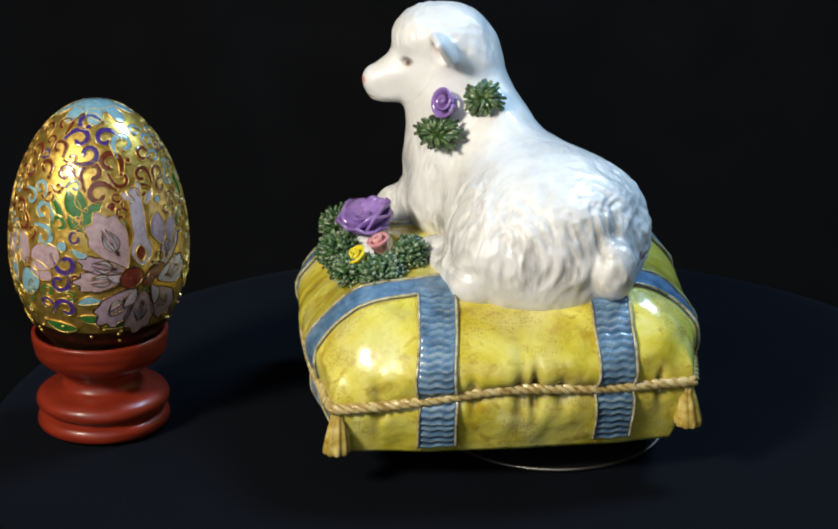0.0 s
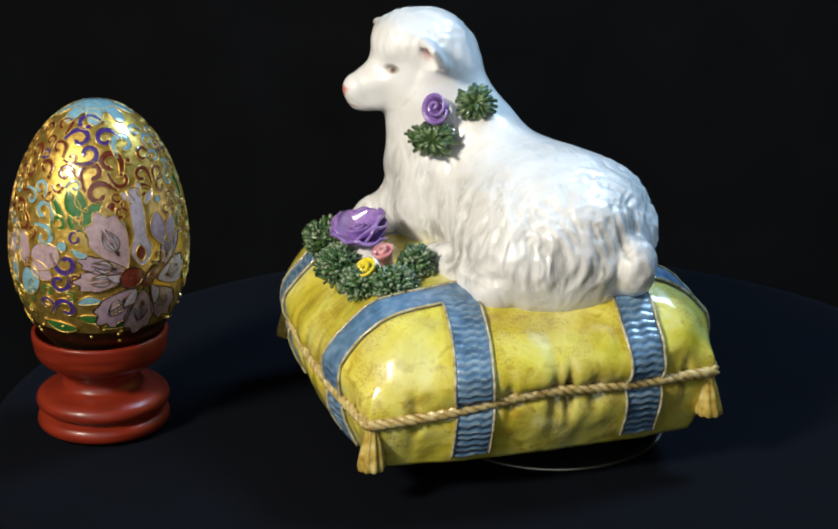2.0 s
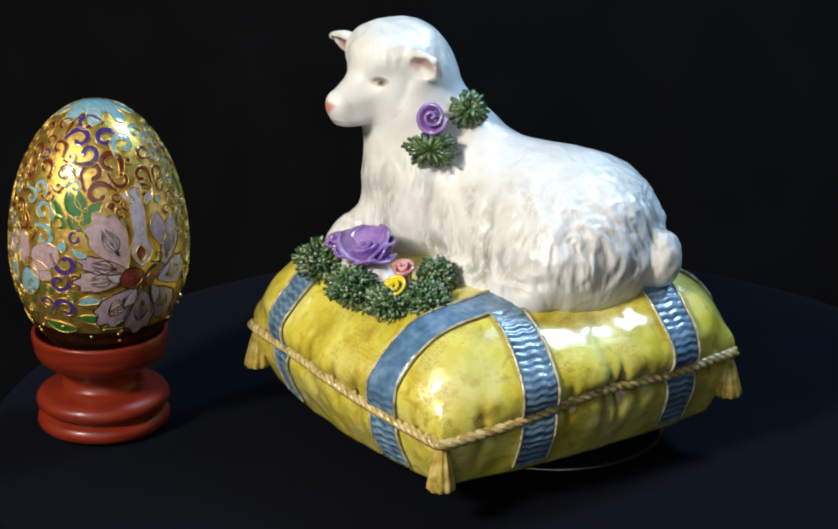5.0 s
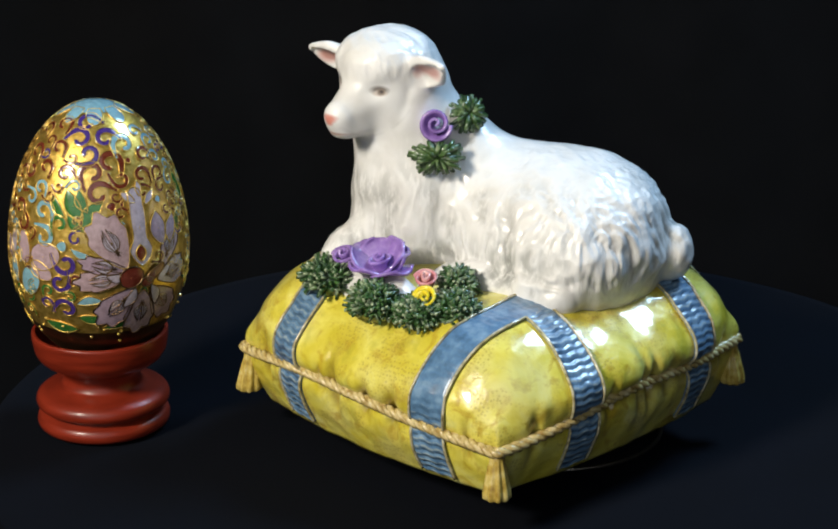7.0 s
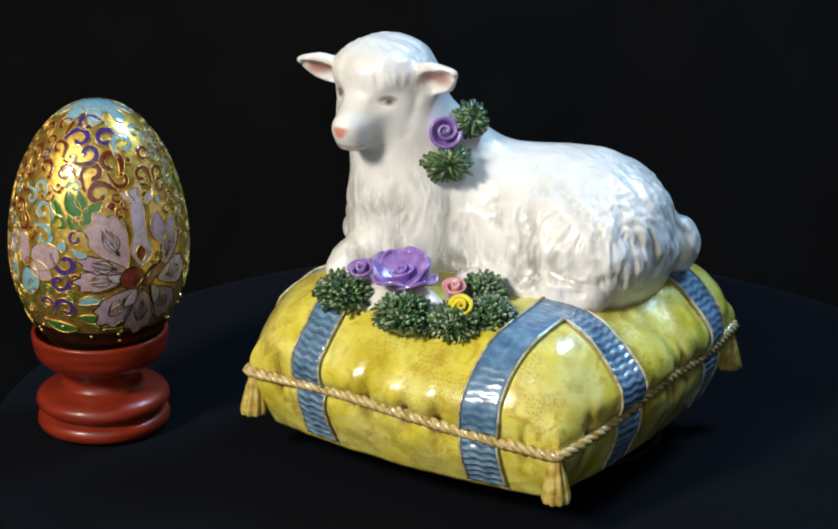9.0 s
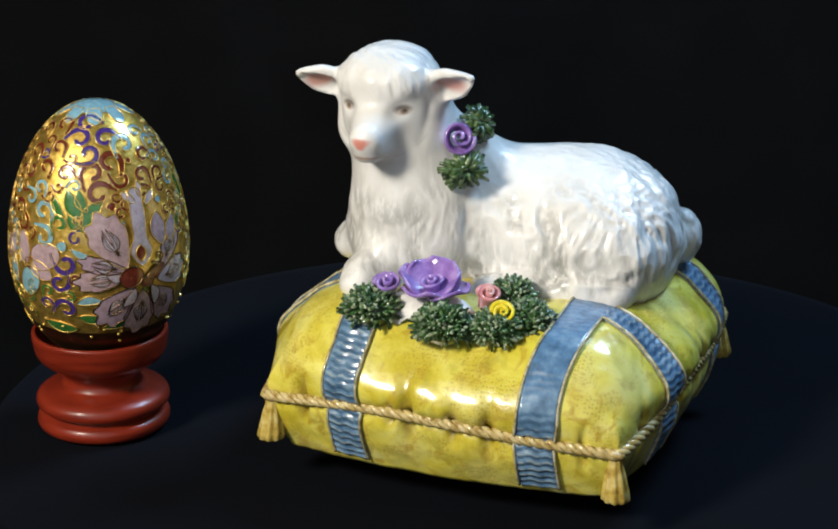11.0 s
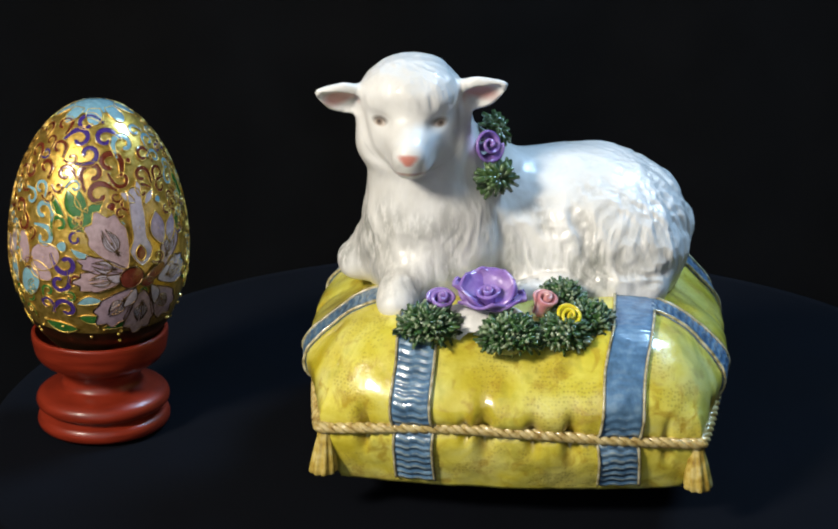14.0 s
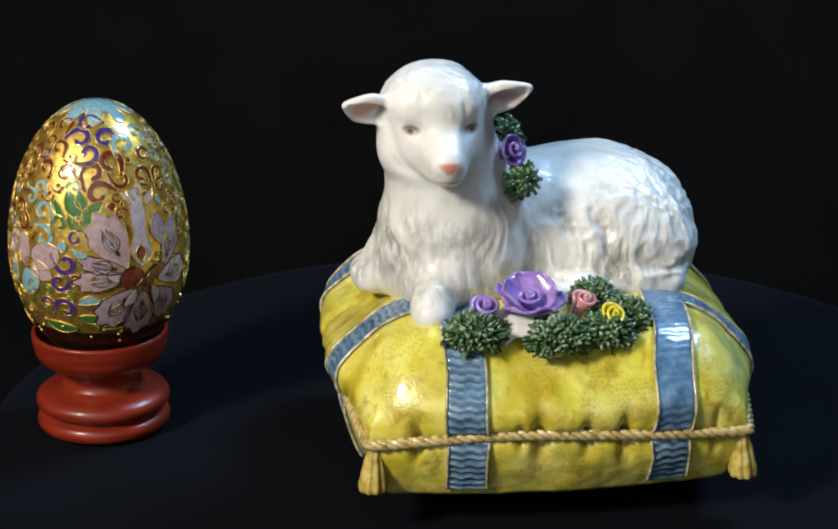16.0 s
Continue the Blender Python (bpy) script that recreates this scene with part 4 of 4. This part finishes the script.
def build_egg():
    egg = tagged(new("cloisonne_egg"), "gold cloisonne egg with scrolls and lilac flowers, in a red stand", "ornamental egg")
    egg.matrix_basis = pose((EGG_X + 0.6) * MM, EGG_Y * MM, 0.0) @ pose(0, 0, 0.03) @ pose(0, 0, 0, 0, 1.2, 0) @ pose(0, 0, -0.03)
    s = Shell()
    s.lathe([(max(0.02, egg_radius(z)), z) for z in [57 + (EGG_TOP if a > 0 else EGG_LOW) * math.sin(a) for a in np.linspace(-math.pi / 2, math.pi / 2, 60)]], 96)
    part("shell", s.mesh("shell", GOLD), egg, "gold metal shell")
    rnd = random.Random(5)
    taken = []

    def scrolls(material, *places):
        for az, z, size, turn, hand in places:
            taken.append((az, z, size + 0.6))
            scroll(egg, az, z, size * 1.12, turn, hand, material)

    scrolls(E_PURPLE, (-0.8, 97.1, 2.7, 50, 1), (-6.2, 93.6, 2.8, 140, -1), (22.2, 93.6, 2.7, 40, 1), (4.1, 90.1, 2.7, 270, 1), (-9.5, 60.1, 3, 200, 1), (-14.3, 54.2, 2.7, 0, -1), (-25.9, 46.8, 2, 0, 1), (-11.4, 45.8, 2.8, 150, -1))
    scrolls(E_RED, (-36.1, 96.3, 2.4, 0, 1), (-60.1, 94.3, 2.1, 0, 1), (-26.7, 91, 2.1, 0, 1), (-53.3, 88.6, 2.4, 0, 1), (-33.7, 85.7, 2.1, -10, 1), (-49.5, 84.1, 2.4, 180, 1), (-52.2, 73.2, 2.4, 0, 1), (-45.7, 69.3, 2.4, 60, -1), (-14, 84.8, 2.2, 30, 1), (-62, 82, 2.3, 20, 1), (-64, 74, 2.3, 200, 1))
    scrolls(E_RED, (8.1, 85.1, 3.2, 200, -1), (22.5, 87.6, 3.2, -10, 1), (30.3, 83.4, 2.3, 200, 1), (12.7, 79.6, 3, 60, 1), (56.4, 88.3, 2.3, 0, 1), (48.2, 83.4, 2.3, 0, 1), (65.3, 82.9, 2, 180, -1), (63.4, 79.3, 1.9, 90, 1), (63.3, 73.1, 1.7, 0, -1))
    scrolls(E_BLUE, (40.3, 91.8, 2.9, 180, -1), (73.3, 91.2, 2, 170, -1), (79.6, 83.7, 1.8, 0, 1), (-27.5, 74.1, 2.8, 0, 1), (-25.6, 66.9, 2.8, 90, -1), (-33.6, 80.2, 2, 0, 1), (-41.1, 77.1, 2, 90, -1), (62.5, 94.2, 1.8, 30, 1), (97, 78, 2.0, 20, 1), (99, 62, 2.0, 120, -1))
    scrolls(E_GREEN, (-14.4, 71.1, 2.3, 190, -1), (-44.6, 43, 1.7, 0, 1), (-52.5, 48.1, 1.7, 40, 1), (-56, 45, 1.8, 60, -1))
    for az, z, ln, wd, m in ((20.8, 76.3, 2.8, 2.5, E_DARK), (-12.5, 65, 3.1, 3.1, E_BLUE), (56.9, 76.2, 2.2, 2.2, E_BLUE), (84.1, 62, 1.5, 1.5, E_BLUE), (39.5, 87.8, 1.8, 1.8, E_DARK)):
        taken.append((az, z, 1.4))
        enamel_shape(egg, "enamel_dot", az, z, petal_outline(ln, wd, 0, 0), m)
    # leaves
    for az, z, ln, wd, turn in ((-16.2, 76.3, 8.1, 1.4, 125), (-4.3, 76.8, 9.9, 2.2, 120), (1.5, 78, 6.9, 1.6, 112), (7.6, 74, 10.5, 2, 52), (88.4, 76.3, 12.2, 2.2, 102), (-18.7, 39.8, 10.9, 2, 172), (5.3, 43.3, 7.7, 1.6, 178), (-65.7, 37.6, 5.3, 1.3, 140), (74.1, 68.3, 6.9, 1.4, 75), (23.5, 39.7, 8.7, 1.4, 5), (-3, 71.8, 7, 1.5, 140)):
        enamel_shape(egg, "enamel_leaf", az, z, leaf_outline(ln, wd, turn, 0.8), E_GREEN)
    for az, z, ln, wd, turn in ((0.7, 63.4, 7.3, 1.1, 160), (4.6, 48.3, 7.6, 1.4, 8)):
        enamel_shape(egg, "enamel_leaf", az, z, leaf_outline(ln, wd, turn, 0.7), E_BLUE)
    # lily with its spread petals and tall throat
    lily = ((61.5, 62.7, 13.8, 8.4, 60, E_LILAC), (63.6, 54.3, 11.1, 9.5, 8, E_PALE), (55.3, 46.3, 12.2, 10.5, 312, E_LILAC), (38.9, 44.3, 12.9, 10.9, 268, E_PINK), (22.6, 46.9, 13.2, 10.9, 228, E_LILAC), (13.6, 55.4, 14, 7.2, 186, E_PINK), (14.8, 59.3, 12.9, 5.5, 166, E_LILAC), (19.5, 66.1, 15.8, 12.7, 118, E_PINK))
    for i, (az, z, ln, wd, tn, m) in enumerate(lily):
        enamel_shape(egg, "enamel_petal", az, z, ruffled_outline(ln * 1.1, wd * 1.1, tn), m, 0.22 + 0.05 * i, 0.2, "", GOLD if i == 7 else DARK_WIRE_SHADE)
        for side in (-1.6, -0.6, 0.5, 1.5):
            bend = [(u * 0.9, v * 0.9) for u, v in leaf_outline(ln * (0.72 - 0.12 * abs(side)), wd * 0.03, tn + 11 * side, 1.3 * side)]
            enamel_shape(egg, "enamel_vein", az, z, bend, E_PALE, 0.30 + 0.05 * i, 0.13, "", DARK_WIRE_SHADE)
    for az, z, ln, wd, tn in ((54, 68.3, 10.3, 2.8, 98), (64.9, 67.1, 8.6, 2.3, 70)):
        enamel_shape(egg, "enamel_petal", az, z, leaf_outline(ln, wd, tn, 0.5), E_LILAC, 0.34)
    throat = [(u * (0.8 + 1.3 * min(1.0, max(0.0, (-v - 3.0) / 4.0)) + 0.5 * max(0.0, (v - 7.0) / 4.0)), v) for u, v in petal_outline(22.5, 5.4, 91, 0.0, 40)]
    enamel_shape(egg, "enamel_petal", 38.1, 69.8, throat, E_PALE, 0.75)
    for az, z, ln, wd, tn in ((32.5, 78.3, 5.2, 1.1, 140), (49, 77.5, 5.2, 1.1, 45), (41.7, 80.3, 4.5, 0.9, 90)):
        enamel_shape(egg, "enamel_petal", az, z, leaf_outline(ln, wd, tn), E_PALE, 0.7)
    for az, z, ln, wd, tn in ((30, 49.5, 7, 1.5, 238), (47, 49.0, 7, 1.5, 285), (22, 56.5, 6, 1.3, 180)):
        enamel_shape(egg, "enamel_petal", az, z, leaf_outline(ln, wd, tn, 0.8), E_PALE, 0.62, 0.15, "", DARK_WIRE_SHADE)
    for az, z, ln, wd, tn in ((30.7, 55.6, 7.1, 6.1, 20), (47.4, 55.8, 7.1, 2.9, 35), (41.5, 53.6, 3.9, 2.9, 0)):
        enamel_shape(egg, "enamel_dot", az, z, petal_outline(ln, wd, tn, 0.1), E_DARK, 0.85, 0.2, "", DARK_WIRE_SHADE)
    enamel_shape(egg, "enamel_drop", 37.7, 62.5, leaf_outline(5.0, 1.5, 92), E_DARK, 1.0)
    # second flower beside the scrolls
    for az, z, ln, wd, tn, m in ((-37.6, 53.1, 10.1, 7.3, 240, E_BLUE), (-55.3, 54.4, 9, 4.9, 100, E_BLUE), (-28.7, 56.8, 8.1, 5.3, 340, E_PINK), (-42.6, 62.1, 9.8, 5.3, 100, E_PINK), (-55.9, 62.5, 8.1, 4.4, 80, E_PALE), (-25.5, 61.1, 10.1, 8.1, 20, E_PINK), (-62, 60, 8, 5, 120, E_LILAC)):
        enamel_shape(egg, "enamel_petal", az, z, petal_outline(ln, wd, tn), m, 0.24)
    # ring of blue petals round the tip
    for i in range(8):
        enamel_shape(egg, "enamel_petal", i * 45 + 10, 98.4, petal_outline(7.0, 4.8, 90, 0.05), E_BLUE, 0.2)
    s = Shell()
    s.lathe([(egg_radius(z) + 0.12, z + 0.2) for z in (99.2, 99.8, 100.3, 100.7, 100.9)] + [(0.05, 101.25)], 48)
    part("tip_cap", s.mesh("tip_cap", E_BLUE), egg, "sky blue enamel tip")
    # dark band in place of the shade that the stand's rim casts
    s = Shell()
    s.lathe([(egg_radius(z) + 0.12, z) for z in np.linspace(27, 37.5, 10)], 96)
    part("foot_shade", s.mesh("foot_shade", DARK_WIRE_SHADE), egg, "dark metal band that puts the shade round the foot into colour")
    # the ground between the motifs is filled with small scrolls
    cells = taken + [(az, z, 4.5) for az, z in ((42, 73), (42, 66), (22, 66), (17, 55), (24, 48), (38, 45), (55, 45), (68, 50), (60, 66), (72, 61), (31, 55), (48, 55), (35, 60))]
    cells += [(az, z, 3.0) for az, z in ((-13, 77), (-3, 77), (8, 73), (92, 76), (-22, 60), (-31, 55), (-40, 62), (-48, 56), (-60, 61), (3, 63.7), (7, 48.6))]
    for i in range(2200):
        az, z = rnd.uniform(-95, 125), rnd.uniform(47, 95)
        size = rnd.uniform(1.5, 2.2)
        r = egg_radius(z)
        if all(math.hypot(math.radians(az - a) * r, (z - b) * 1.1) > (size + q) * 0.9 for a, b, q in cells):
            cells.append((az, z, size))
            tint = rnd.random()
            scroll(egg, az, z, size, rnd.uniform(0, 360), rnd.choice((-1, 1)), E_GREEN if z < 52 else (E_RED if tint < 0.6 else E_BLUE if tint < 0.9 else E_PURPLE))
    # small gold balls low on the shell and at one side, standing for glints
    for i in range(30):
        az, z = rnd.uniform(-90, 120), rnd.uniform(34, 41)
        if i % 3 == 0:
            az, z = rnd.uniform(88, 112), rnd.uniform(40, 62)
        s = Shell()
        s.ball(egg_point(az, z, 0.05), (0.55, 0.55, 0.55), 5, 8)
        part("gold_glint", s.mesh("gold_glint", GOLD), egg)
    return egg


def build_egg_stand():
    stand = tagged(new("egg_stand"), "turned red lacquered wooden egg stand on dark cloth", "egg stand")
    stand.matrix_basis = pose(EGG_X * MM, EGG_Y * MM, 0.0)
    s = Shell()
    s.lathe(smooth_profile([(0.01, 0.1), (13.6, 0.1), (16.7, 0.25), (19.2, 1.4), (19.9, 3.2), (19.2, 5.0), (17.5, 6.0), (17.1, 6.5), (17.7, 6.9), (19.4, 7.9), (20, 9.4), (19.3, 11.2), (17.1, 12.6), (13, 13.6), (11.7, 15.0), (11.4, 17.0), (12.2, 19.0), (14.4, 20.6)]), 96)
    part("foot", s.mesh("foot", LACQUER), stand)
    s = Shell()
    s.lathe(smooth_profile([(13.6, 20.2), (17.1, 21.6), (19.2, 24.0), (20.1, 27.5), (20.3, 30.2), (20, 31.0), (19.4, 31.1), (18.8, 30.6), (17.3, 27.2), (12.6, 24.6), (5.8, 22.8), (0.01, 22.45)]), 96)
    part("cup", s.mesh("cup", LACQUER), stand)


build_egg_stand()
build_egg()


# ---- movement ----
def motions():
    """The figurine turns with its music box."""
    rows = []
    for i in range(17):
        a = 0.1004155 * i + 1.906e-4 * i * (i - 16) - 2.225e-5 * i * (i - 16) * (i - 8)
        rows.append((float(i), pose(0, 0, 0, 0, 0, math.degrees(a))))
    walk(FIGURINE, rows)


motions()
